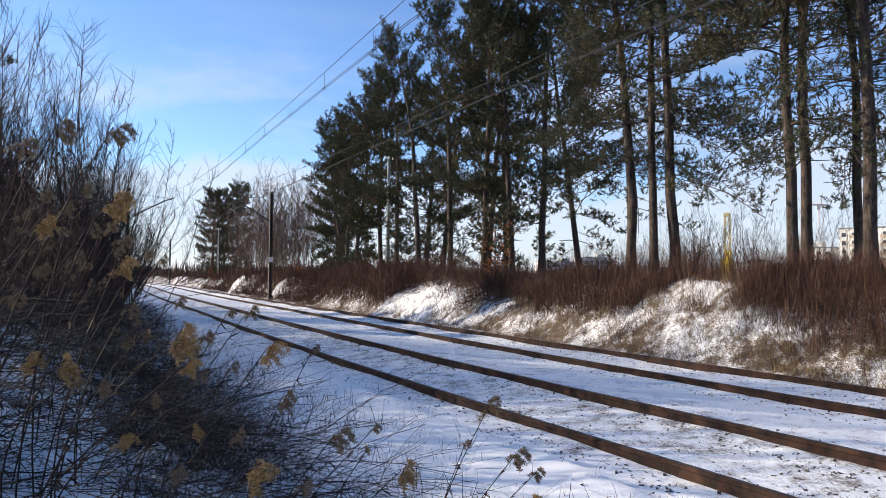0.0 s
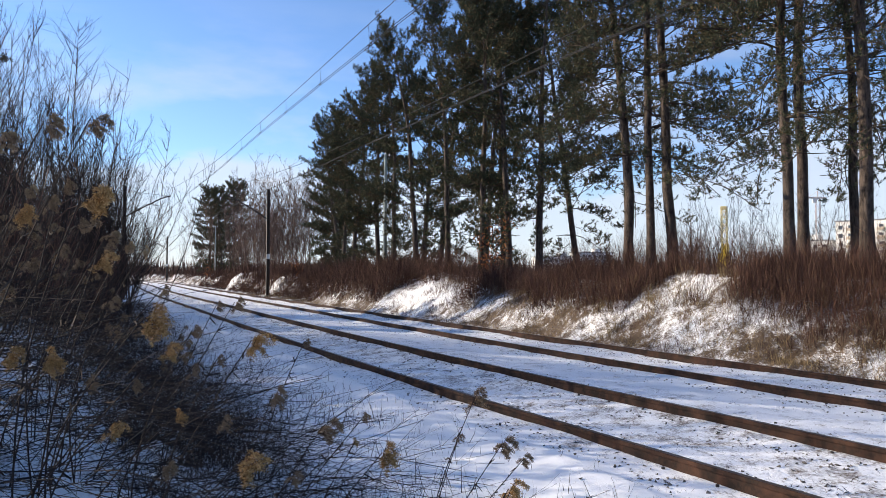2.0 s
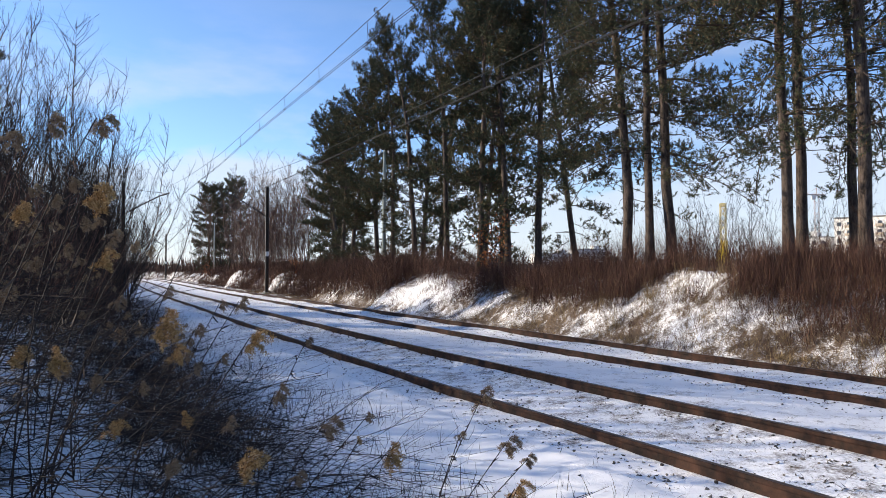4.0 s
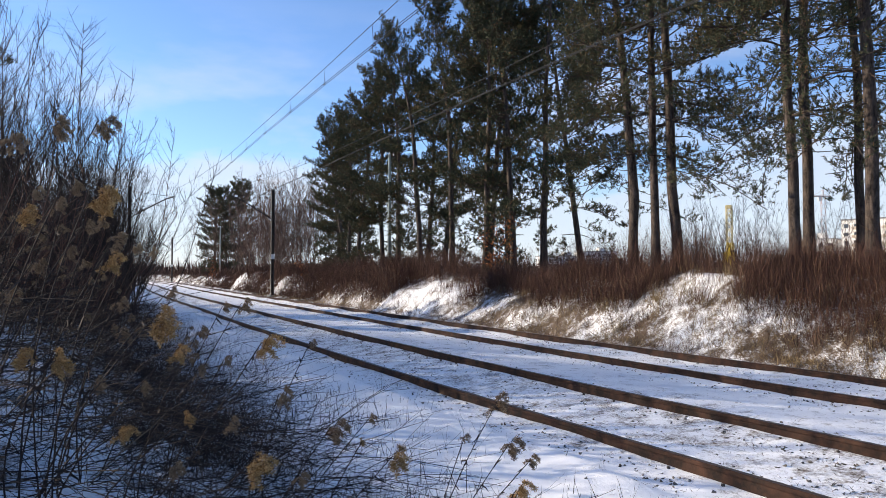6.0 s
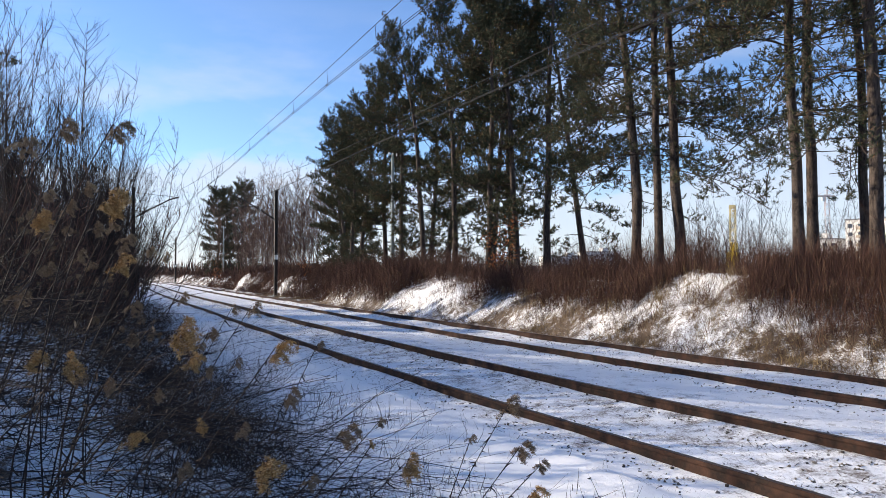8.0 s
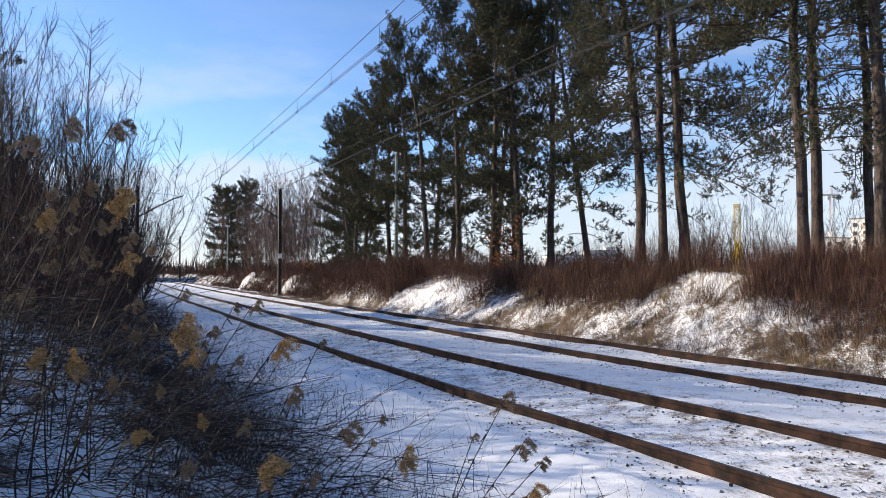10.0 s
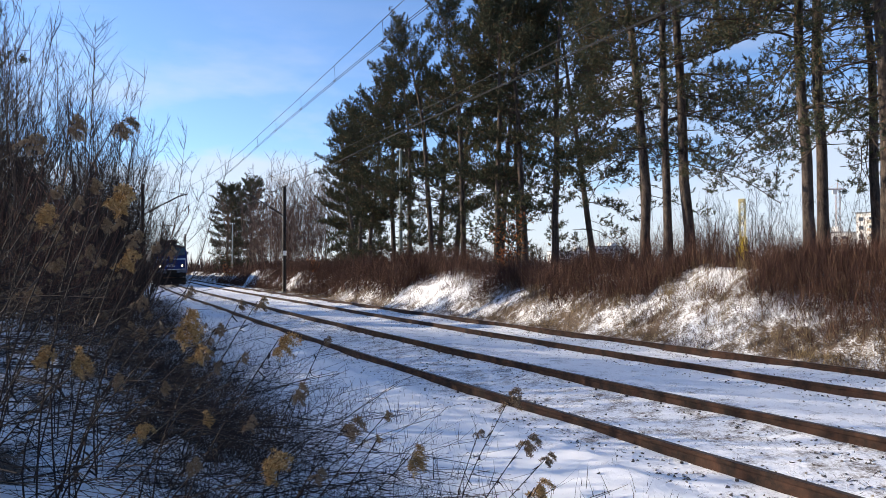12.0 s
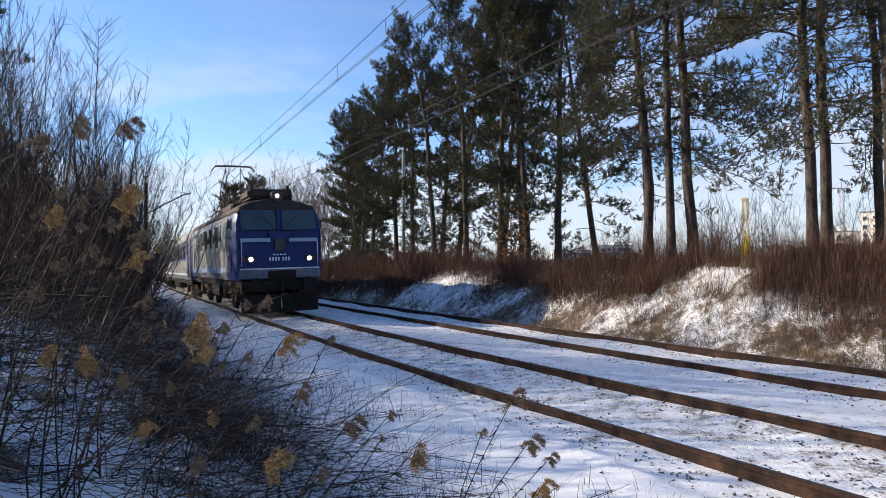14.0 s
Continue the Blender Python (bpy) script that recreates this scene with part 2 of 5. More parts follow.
def hummocks(x, y):
    """Snow-capped tussocks, about half a metre across."""
    warp = 1.6 * np.sin(x * 1.1 + y * 1.9) + 1.1 * np.sin(y * 0.8 - x * 2.3)
    return np.sin(x * 4.6 + 1.4 * np.sin(y * 2.3) + warp) * np.sin(y * 5.3 + 1.2 * np.sin(x * 2.9 + 0.5) - warp) * (0.75 + 0.35 * np.sin(x * 1.7 + y)) + 0.4 * np.sin(x * 11.3 + y * 3.0) * np.sin(y * 12.7 - x * 2.2)


def ground_z(x, y):
    x, y = np.asarray(x, float), np.asarray(y, float)
    u = x - line_x(np.clip(y, -60, 220))
    far = np.clip((y - 60) / 60, 0, 1)
    foot = 11.5 + 0.9 * np.clip((y - 38) / 8, 0, 1)
    crest = 14.0 + 0.5 * np.sin(y * 0.33) + 0.25 * np.sin(y * 0.9 + 1)
    top = 1.45 + 0.15 * np.sin(y * 0.21) - 0.5 * far
    right = np.interp((u - foot) / (crest - foot), [0, 0.15, 0.5, 1, 1.5, 3], [-0.16, -0.05, 0.55, 1, 1.08, 1.15]) 
    right = np.where(u > foot, -0.16 + (right + 0.16) / 1.16 * (top + 0.16), -0.16)
    near = np.clip((y - 1.0) / 3.0, 0, 1)
    left = np.interp(u, [-60, -8, -4, -2, -0.6, 0.4, 1.2, 2.2, 3.2, 4.1], [2.6, 2.2, 1.8, 1.35, 0.75, 0.25, -0.12, -0.30, -0.24, -0.14])
    lowl = np.interp(u, [-60, -8, -3, -0.8, 0.8, 2.2, 3.2, 4.1], [2.4, 1.8, 0.9, 0.2, 0.0, -0.28, -0.24, -0.14])
    left = left * near + lowl * (1 - near)
    bed = -0.135 + np.interp(u, [4.1, 4.78, 6.285, 7.3, 8.4, 8.893, 10.398, 11.4], [-0.06, -0.066, 0.047, 0.03, 0, 0.001, 0.044, 0])
    z = np.where(u < 4.1, left, np.where(u > 11.5, right, bed))
    rough = np.where((u > 4.3) & (u < 11.3), 0.02, np.where(u > 11.5, 0.19, 0.10 - 0.05 * np.clip((u - 0.5) / 2, 0, 1)))
    rough = np.where(np.abs(u) > 200, 0.6, rough)
    z = z + hummocks(x, y) * np.clip((1.3 - u) / 1.2, 0, 1) * np.clip((14 - y) / 4, 0, 1) * np.clip(y / 2, 0, 1) * 0.13
    for rx in RAIL_X:
        z = z + 0.035 * np.exp(-((u - rx) / 0.22) ** 2) * (0.6 + 0.4 * np.sin(y * 1.3 + rx))
    return z + bumps(x, y) * rough


def snow_patch(y):
    """1 where snow lies open on the bank, 0 where dead growth covers it."""
    return np.clip(np.exp(-((y - 26.5) / 3.4) ** 2) + 0.6 * np.exp(-((y - 53.5) / 2.0) ** 2) + 0.5 * np.exp(-((y - 12.3) / 0.7) ** 2) + 0.7 * np.exp(-((y - 72) / 3.0) ** 2), 0, 1)


def build_ground():
    xs = np.unique(np.round(np.concatenate([np.linspace(-3000, -100, 12), np.linspace(-100, -12, 23), np.arange(-12, -3, 0.4), np.arange(-3, 18, 0.13),
                                            np.arange(18, 40, 1.0), np.linspace(40, 120, 17), np.linspace(120, 3000, 16)]), 3))
    ys = np.unique(np.round(np.concatenate([np.linspace(-3000, -60, 10), np.arange(-60, 0, 4.0), np.arange(0, 24, 0.15), np.arange(24, 60, 0.36), np.arange(60, 160, 1.0),
                                            np.linspace(160, 400, 30), np.linspace(400, 4000, 14)]), 3))
    X, Y = np.meshgrid(xs, ys)
    Z = ground_z(X, Y)
    V = np.stack([X, Y, Z], -1).reshape(-1, 3)
    i = np.arange(len(V)).reshape(X.shape)
    Fc = np.stack([i[:-1, :-1], i[:-1, 1:], i[1:, 1:], i[1:, :-1]], -1).reshape(-1, 4)
    me = mesh_of("ground", V, Fc, SNOW, True)
    u = X - line_x(np.clip(Y, -60, 220))
    bare = np.interp(u, [-30, -3, 0.5, 2, 4, 4.6, 6, 8, 10.8, 11.6, 12.5, 13.6, 14.3, 16, 40], [0.24, 0.2, 0.14, 0.04, 0.06, 0.11, 0.13, 0.07, 0.11, 0.2, 0.16, 0.14, 0.25, 0.3, 0.22])
    bare = bare + (0.06 - 0.10 * snow_patch(Y) + 0.05 * np.sin(Y * 1.7 + 2 * np.sin(u * 2))) * (u > 11.6)
    bare = bare + np.clip(-0.02 - hummocks(X, Y) * 0.22, -0.16, 0.2) * np.clip((1.2 - u) / 1.2, 0, 1) * np.clip((14 - Y) / 4, 0, 1) * np.clip(Y / 2, 0, 1)
    bare = bare + 0.012 * ((u > 4.3) & (u < 11.3)) - 0.02 * ((u > 11.6) & (u < 14))
    col = me.attributes.new("bare", "FLOAT", "POINT")
    col.data.foreach_set("value", bare.reshape(-1).astype(np.float32))
    return tagged(new("ground", me), "snow-covered ground with dry grass showing through", "ground", kind="structure")


build_ground()


# ---------------- the two tracks ----------------
def rail_shape(u, z0, s0, s1):
    prof = [(-0.065, -0.205), (0.065, -0.205), (0.065, -0.195), (0.028, -0.172), (0.027, -0.05), (0.036, -0.034), (0.036, -0.006), (0.028, 0.0),
            (-0.028, 0.0), (-0.036, -0.006), (-0.036, -0.034), (-0.027, -0.05), (-0.028, -0.172), (-0.065, -0.195)]
    s = np.concatenate([np.arange(s0, 60, 1.0), np.arange(60, s1 + 0.1, 4.0)])
    V = []
    for du, dz in prof:
        x, y, _ = on_line(u + du, s)
        V.append(np.stack([x, y, np.full_like(x, z0 + dz)], -1))
    V = np.stack(V, 1)
    n = len(prof)
    i = np.arange(len(s) * n).reshape(len(s), n)
    j = np.roll(i, -1, axis=1)
    return V.reshape(-1, 3), np.stack([i[:-1], j[:-1], j[1:], i[1:]], -1).reshape(-1, 4), i


def build_track(first, label):
    track = thing("railway_track", label, "railway track", group="railway tracks")
    clip = bmesh.new()
    box(clip, -0.01, 0, -0.165, 0.09, 0.10, 0.05, 0.008)
    cyl(clip, (0.01, 0, -0.15), (0.01, 0, -0.11), 0.017, n=6)
    clip_me = bpy.data.meshes.new("fastening")
    clip.to_mesh(clip_me)
    clip.free()
    clip_me.materials.append(STEEL_DARK)
    for k in (first, first + 1):
        V, Fc, i = rail_shape(RAIL_X[k], RAIL_Z[k], -30, 320)
        me = mesh_of("rail", V, Fc, RAIL)
        me.materials.append(RAIL_TOP)
        top = np.zeros(len(Fc), np.int32)
        top.reshape(-1, 14)[:, 7] = 1
        me.polygons.foreach_set("material_index", top)
        part("rail", me, RAIL, track, "rusty steel rail with a worn head")
        for q in range(70):
            s = 2.0 + 0.61 * q
            for side in (-1, 1):
                x, y, a = on_line(RAIL_X[k] + side * 0.085, s + 0.01 * side)
                o = part("fastening", clip_me, RAIL, track)
                o.matrix_basis = Matrix.Translation((x, y, RAIL_Z[k] - 0.0)) @ Matrix.Rotation(-a + (math.pi if side < 0 else 0), 4, "Z")
    return track


build_track(0, "rusty railway track half buried in snow beside the verge")
build_track(2, "second rusty railway track half buried in snow below the bank")


# ---------------- pines ----------------
def tufts(C, A, rng, m=20, length=0.14, width=0.046, core=0.11):
    """Round tufts of needles at centres C along axes A: m slim triangles each."""
    N = len(C)
    d = rng.normal(size=(N, m, 3)) + A[:, None] * 0.45
    d /= np.linalg.norm(d, axis=2, keepdims=True) + 1e-9
    L = length * rng.uniform(0.6, 1.15, (N, m, 1))
    w = np.cross(d, rng.normal(size=(N, m, 3)))
    w = w / (np.linalg.norm(w, axis=2, keepdims=True) + 1e-9) * width * 0.5
    b = C[:, None] + d * core * rng.uniform(0, 1.3, (N, m, 1)) * np.array([1, 1, 0.7])
    V = np.stack([b - w, b + w, b + d * L], 2).reshape(-1, 3)
    Fc = np.arange(N * m * 3).reshape(-1, 3)
    return V, Fc


def polyline(p0, d0, length, K, rng, rise=0.0, wob=0.1):
    p, d = np.array(p0, float), np.array(d0, float)
    d /= np.linalg.norm(d)
    out = [p.copy()]
    for _ in range(K - 1):
        d = d + rng.normal(size=3) * wob + np.array([0, 0, rise])
        d /= np.linalg.norm(d)
        p = p + d * length / (K - 1)
        out.append(p.copy())
    return np.array(out)


def foxtails(C, A, rng, m, shoot=0.24, needle=0.12, width=0.02, n=3):
    """Brush-like shoots that start at C along A: m slim needles all round each."""
    N = len(C)
    A = A / (np.linalg.norm(A, axis=1, keepdims=True) + 1e-9)
    t = rng.uniform(0, 1, (N, m, 1)) ** 0.8
    rad = np.cross(A[:, None], rng.normal(size=(N, m, 3)))
    rad /= np.linalg.norm(rad, axis=2, keepdims=True) + 1e-9
    d = A[:, None] * (0.55 + 0.6 * t) + rad * 0.95
    d /= np.linalg.norm(d, axis=2, keepdims=True)
    w = np.cross(d, rng.normal(size=(N, m, 3)))
    w = w / (np.linalg.norm(w, axis=2, keepdims=True) + 1e-9) * width * 0.5
    b = C[:, None] + A[:, None] * t * shoot * rng.uniform(0.7, 1.25, (N, 1, 1))
    tip = b + d * needle * rng.uniform(0.65, 1.1, (N, m, 1))
    # shorter, broader needle bundles close round the shoot
    e = A[:, None] * rng.uniform(0.0, 1.2, (N, n, 1)) + rng.normal(size=(N, n, 3)) * 0.6
    e /= np.linalg.norm(e, axis=2, keepdims=True)
    v = np.cross(e, rng.normal(size=(N, n, 3)))
    v = v / (np.linalg.norm(v, axis=2, keepdims=True) + 1e-9) * (0.010 + width * 0.4)
    c = C[:, None] + A[:, None] * rng.uniform(0, 0.6, (N, n, 1)) * shoot
    V = np.concatenate([np.stack([b - w, b + w, tip], 2), np.stack([c - v, c + v, c + e * needle * 1.25], 2)], 1)
    return V.reshape(-1, 3), np.arange(N * (m + n) * 3).reshape(-1, 3)


def pine_meshes(seed, h, r0, crown_from, spread, dens=1.0, fork=False, fine=False, tip=0.5):
    """A black pine: limbs in loose whorls, each with pads of up-turned shoots towards its end. tip: reach at the top, as a share."""
    rng = np.random.default_rng(seed)
    K = 12
    stems = [polyline((0, 0, -0.3), (rng.normal() * 0.015, rng.normal() * 0.015, 1), h + 0.3, K, rng, 0.035, 0.035)]
    srad = [r0 * np.interp(np.linspace(0, 1, K), [0, 0.04, 0.5, 0.9, 1], [1.35, 1.0, 0.70, 0.25, 0.06])]
    if fork:
        b = stems[0][3]
        stems.append(polyline(b, (0.30, 0.1, 1), h * 0.66, K, rng, 0.05, 0.03))
        srad.append(r0 * np.linspace(0.62, 0.06, K))
    trunk = tubes(np.array(stems), np.array(srad), 10)
    LP, LR, TP, TR, C, A = [], [], [], [], [], []
    for si, st in enumerate(stems):
        z = h * crown_from * (0.7 if si == 0 else 1.2)
        top = st[-1][2]
        while z < top - 0.25:
            g = (z / h - crown_from) / (1 - crown_from)
            for _ in range(rng.integers(3, 6)):
                if rng.random() > dens:
                    continue
                az = rng.uniform(0, 2 * np.pi)
                reach = spread * np.interp(g, [-0.3, 0, 0.25, 0.6, 0.85, 1], [0.45, 0.85, 1.0, 0.92, 0.5 + 0.5 * tip, tip]) * rng.uniform(0.5, 1.12)
                up = np.interp(g, [-0.3, 0, 0.5, 1], [-0.25, -0.1, 0.15, 0.8]) + rng.normal() * 0.14
                k = int(np.clip(np.searchsorted(st[:, 2], z) - 1, 0, K - 2))
                f = np.clip((z - st[k, 2]) / (st[k + 1, 2] - st[k, 2] + 1e-6), 0, 1)
                p0 = st[k] + (st[k + 1] - st[k]) * f
                limb = polyline(p0, (np.cos(az), np.sin(az), up), reach, 6, rng, 0.07, 0.12)
                dead = g < 0.02 and rng.random() < 0.6
                if dead:
                    limb = polyline(p0, (np.cos(az), np.sin(az), up - 0.1), rng.uniform(0.25, 0.9), 6, rng, -0.02, 0.25)
                elif g < 0.12:
                    limb = polyline(p0, (np.cos(az), np.sin(az), 0.1), spread * rng.uniform(0.7, 1.05), 6, rng, -0.15, 0.16)
                LP.append(limb)
                LR.append(np.linspace(max(0.013, 0.019 * reach / 2.2), 0.009, 6))
                if dead:
                    continue
                start = 0.36 if reach > 1.5 else 0.2
                for t in np.arange(start, 1.01, 0.30 / max(reach, 0.6)):
                    kk = min(t * 5, 4.999)
                    j = int(kk)
                    q = limb[j] + (limb[j + 1] - limb[j]) * (kk - j)
                    ld = limb[j + 1] - limb[j]
                    ld = ld / (np.linalg.norm(ld) + 1e-9)
                    for sgn in (-1, 1):
                        side = np.cross(ld, (0, 0, 1)) * sgn
                        d = ld * 0.75 + side * rng.uniform(0.3, 1.0) + np.array([0, 0, rng.uniform(-0.05, 0.45)])
                        ln = rng.uniform(0.35, 0.75) * (1.2 - 0.5 * t) * min(1, reach / 1.5 + 0.3)
                        tw = polyline(q, d, ln, 4, rng, 0.12, 0.15)
                        TP.append(tw)
                        TR.append(np.linspace(0.011, 0.005, 4))
                        for e in (1, 2, 3):
                            for _ in range(2 if e > 1 else 1):
                                C.append(tw[e] + rng.normal(size=3) * np.array([0.07, 0.07, 0.05]))
                                A.append((tw[e] - tw[e - 1]) / ln * 1.6 + rng.normal(size=3) * 0.45 + np.array([0, 0, 0.65]))
            z += rng.uniform(0.36, 0.64) * (1.0 if g < 0.6 else 0.7)
        for _ in range(14):
            C.append(st[-1] + rng.normal(size=3) * np.array([0.16, 0.16, 0.22]) - np.array([0, 0, 0.1]))
            A.append(rng.normal(size=3) * 0.35 + np.array([0, 0, 1.0]))
    limbs = join(tubes(LP, LR, 4), tubes(np.array(TP)[::2, [0, 1, 3]], np.array(TR)[::2, [0, 1, 3]], 3))
    C, A = np.array(C), np.array(A)
    if fine:  # thinner towards the top
        keep = rng.random(len(C)) > np.interp(C[:, 2], [11.3, 12.5], [0.0, 0.65])
        C, A = C[keep], A[keep]
    crown = foxtails(C, A, rng, 21, 0.22, 0.105, 0.020, 0) if fine else foxtails(C, A, rng, 9, 0.26, 0.14, 0.036)
    return (mesh_of("trunk", *trunk, BARK, True), mesh_of("limb_mass", *limbs, LIMB), mesh_of("crown", *crown, NEEDLE))


# kinds: tall open crowns near by, full crowns farther off, low full ones at the end of the row
PINES = {"open": pine_meshes(3, 15.0, 0.15, 0.28, 3.4, 0.95, False, True, 0.5), "open_b": pine_meshes(5, 15.5, 0.13, 0.27, 3.3, 0.95, False, True, 0.5),
         "forked": pine_meshes(8, 15.0, 0.14, 0.28, 3.3, 0.7, True, True, 0.5),
         "full": pine_meshes(11, 14.0, 0.17, 0.16, 3.0, 0.54, tip=0.62), "full_b": pine_meshes(14, 14.4, 0.16, 0.15, 2.9, 0.54, tip=0.62), "low": pine_meshes(17, 13.0, 0.18, 0.06, 3.1, 0.68, tip=0.66)}


def pine(kind, x, y, size, turn, label, lean=0.0):
    """lean: degrees by which the trunk leans along the bank."""
    m = Matrix.Translation((x, y, float(ground_z(x, y)) - 0.05)) @ Matrix.Rotation(radians(-lean), 4, Vector((0.44, 0.9, 0))) @ Matrix.Rotation(radians(turn), 4, "Z")
    t = thing("pine_tree", label, "pine tree", m, group="pines on the bank")
    t.scale = (size, size, size)
    trunk, limbs, crown = PINES[kind]
    part("trunk", trunk, BARK, t)
    tagged(part("limb_mass", limbs, LIMB, t), kind="stuff")
    tagged(part("crown", crown, NEEDLE, t, "dark green needles with some brown ones"), kind="stuff")
    return t


ROW = (("open", 15.0, 17.2, 1.02, 20), ("open_b", 15.0, 16.2, 1.0, 150), ("open", 15.6, 15.9, 1.05, 260), ("open_b", 15.0, 11.5, 1.0, 40),
       ("open_b", 16.0, 11.9, 1.05, 100), ("open_b", 19.6, 12.9, 1.05, 190), ("forked", 15.2, 9.75, 1.05, 10), ("open_b", 15.6, 6.6, 1.0, 210), ("open", 18.5, 21.2, 1.0, 310),
       ("full", 18.0, 26.5, 1.0, 15), ("full_b", 16.6, 26.8, 0.97, 140), ("full", 16.0, 28.2, 0.93, 200), ("full_b", 18.6, 32.5, 1.02, 80),
       ("full", 17.0, 33.5, 0.98, 300), ("full_b", 19.0, 38.5, 1.02, 30), ("full", 17.0, 37.5, 0.96, 250), ("full_b", 17.2, 41.5, 0.98, 170),
       ("low", 20.5, 44.0, 1.0, 100), ("low", 18.0, 46.0, 0.97, 340), ("low", 17.5, 50.0, 0.97, 60), ("low", 18.5, 55.0, 0.98, 120),
       ("low", 19.5, 59.0, 0.98, 210), ("low", 20.0, 61.5, 0.93, 290), ("low", 22.0, 67.0, 0.9, 45), ("full", 22.0, 36.0, 1.05, 195), ("full_b", 22.5, 29.5, 1.0, 265))
LEANS = (5.0, 1.5, 0.5, 2.0, 1.5, 1.0, 1.0, 0.0, 2.0, 0.5, 3.0, -3.0, 1.5, 2.5, 0.0, 3.0, -2.0, 1.0, 2.0, 0, 1, 2, 0, 1, 0, 2)
for (k, x, y, size, turn), lean in zip(ROW, LEANS):
    pine(k, x, y, size, turn, {"open": "tall dark pine with bare lower trunk on the bank", "open_b": "tall slender pine with open crown on the bank",
                               "forked": "stout forked pine on the bank"}.get(k, "dense dark pine in the row on the bank"), lean)
for x, y, size, turn in ((20.0, 112, 1.05, 10), (17.0, 116, 1.0, 130), (22.5, 121, 1.1, 250), (18.8, 126, 1.05, 330), (18.6, 113.5, 0.98, 200)):
    pine("low", x, y, size, turn, "dark pine in a far clump by the line")
# Three small conifers stand out of view, added to shade the train's side.
for x, y, size, turn in ((-8.0, 40.0, 1.1, 80), (-4.6, 37.0, 0.4, 30), (-4.0, 43.0, 0.42, 150), (-5.4, 32.5, 0.4, 270)):
    pine("full_b" if size > 1 else "low", x, y, size, turn, "dark conifer by the verge, the small ones unseen and added for shade")


# ---------------- bare shrubs and birches ----------------
def shrub_meshes(seed, h, stems, spread, mat, rmin=0.006, dens=1.0, fan=0.25, twigs=3):
    rng = np.random.default_rng(seed)
    P, R, P2, R2, P3, R3 = [], [], [], [], [], []
    for _ in range(stems):
        b = rng.normal(size=2) * spread * 0.25
        out = b / (np.linalg.norm(b) + 1e-6) * rng.uniform(0, fan) + rng.normal(size=2) * 0.07
        hh = h * rng.uniform(0.55, 1.0)
        st = polyline((b[0], b[1], -0.2), (out[0], out[1], 1), hh, 8, rng, 0.05, 0.06)
        r = 0.0055 * hh / 2
        P.append(st)
        R.append(np.linspace(r, rmin, 8))
        for _ in range(int(17 * dens)):
            k = rng.uniform(1.2, 6.9)
            i = int(k)
            q = st[i] + (st[i + 1] - st[i]) * (k - i)
            az = rng.uniform(0, 2 * np.pi)
            d = (np.cos(az) * 0.7, np.sin(az) * 0.7, rng.uniform(0.5, 1.1))
            ln = hh * rng.uniform(0.12, 0.3) * (1.15 - k / 9)
            br = polyline(q, d, ln, 5, rng, 0.12, 0.1)
            P2.append(br)
            R2.append(np.linspace(max(rmin, r * 0.4), rmin * 0.7, 5))
            for _ in range(twigs):
                kk = rng.uniform(0.8, 3.9)
                j = int(kk)
                qq = br[j] + (br[j + 1] - br[j]) * (kk - j)
                d2 = (br[j + 1] - br[j]) / ln * 4 + rng.normal(size=3) * 0.55
                P3.append(polyline(qq, d2, ln * rng.uniform(0.3, 0.6), 3, rng, 0.08, 0.1))
                R3.append(np.linspace(rmin * 0.85, rmin * 0.5, 3))
    return mesh_of("stem", *tubes(P, R, 5), mat, True), mesh_of("twig_mass", *join(tubes(P2, R2, 3), tubes(P3, R3, 3)), mat)


SHRUBS = {"tall": shrub_meshes(21, 7.7, 22, 2.0, TWIG, 0.0034, 1.0, 0.22), "tall_b": shrub_meshes(22, 7.0, 22, 2.2, TWIG, 0.0034, 1.0, 0.28), "mid": shrub_meshes(23, 4.6, 16, 2.0, TWIG, 0.004, 0.9, 0.65),
          "low": shrub_meshes(24, 2.6, 18, 2.0, BRUSH, 0.0045, 0.6, 0.7, 2), "birch": shrub_meshes(25, 11.0, 8, 3.0, BIRCH, 0.011, 1.4, 0.16, 3), "birch_b": shrub_meshes(26, 10.0, 8, 3.2, BIRCH, 0.011, 1.4, 0.2, 3),
          "fan": shrub_meshes(27, 6.2, 24, 2.2, TWIG, 0.0036, 1.1, 0.6)}


def shrub(name, kind, x, y, size, turn, label, group, mat):
    t = thing(name, label, "birch" if "birch" in kind else "shrub", pose(x, y, float(ground_z(x, y)), 0, 0, turn), group=group)
    t.scale = (size, size, size)
    tagged(part("stem", SHRUBS[kind][0], mat, t), kind="stuff")
    tagged(part("twig_mass", SHRUBS[kind][1], mat, t), kind="stuff")
    return t


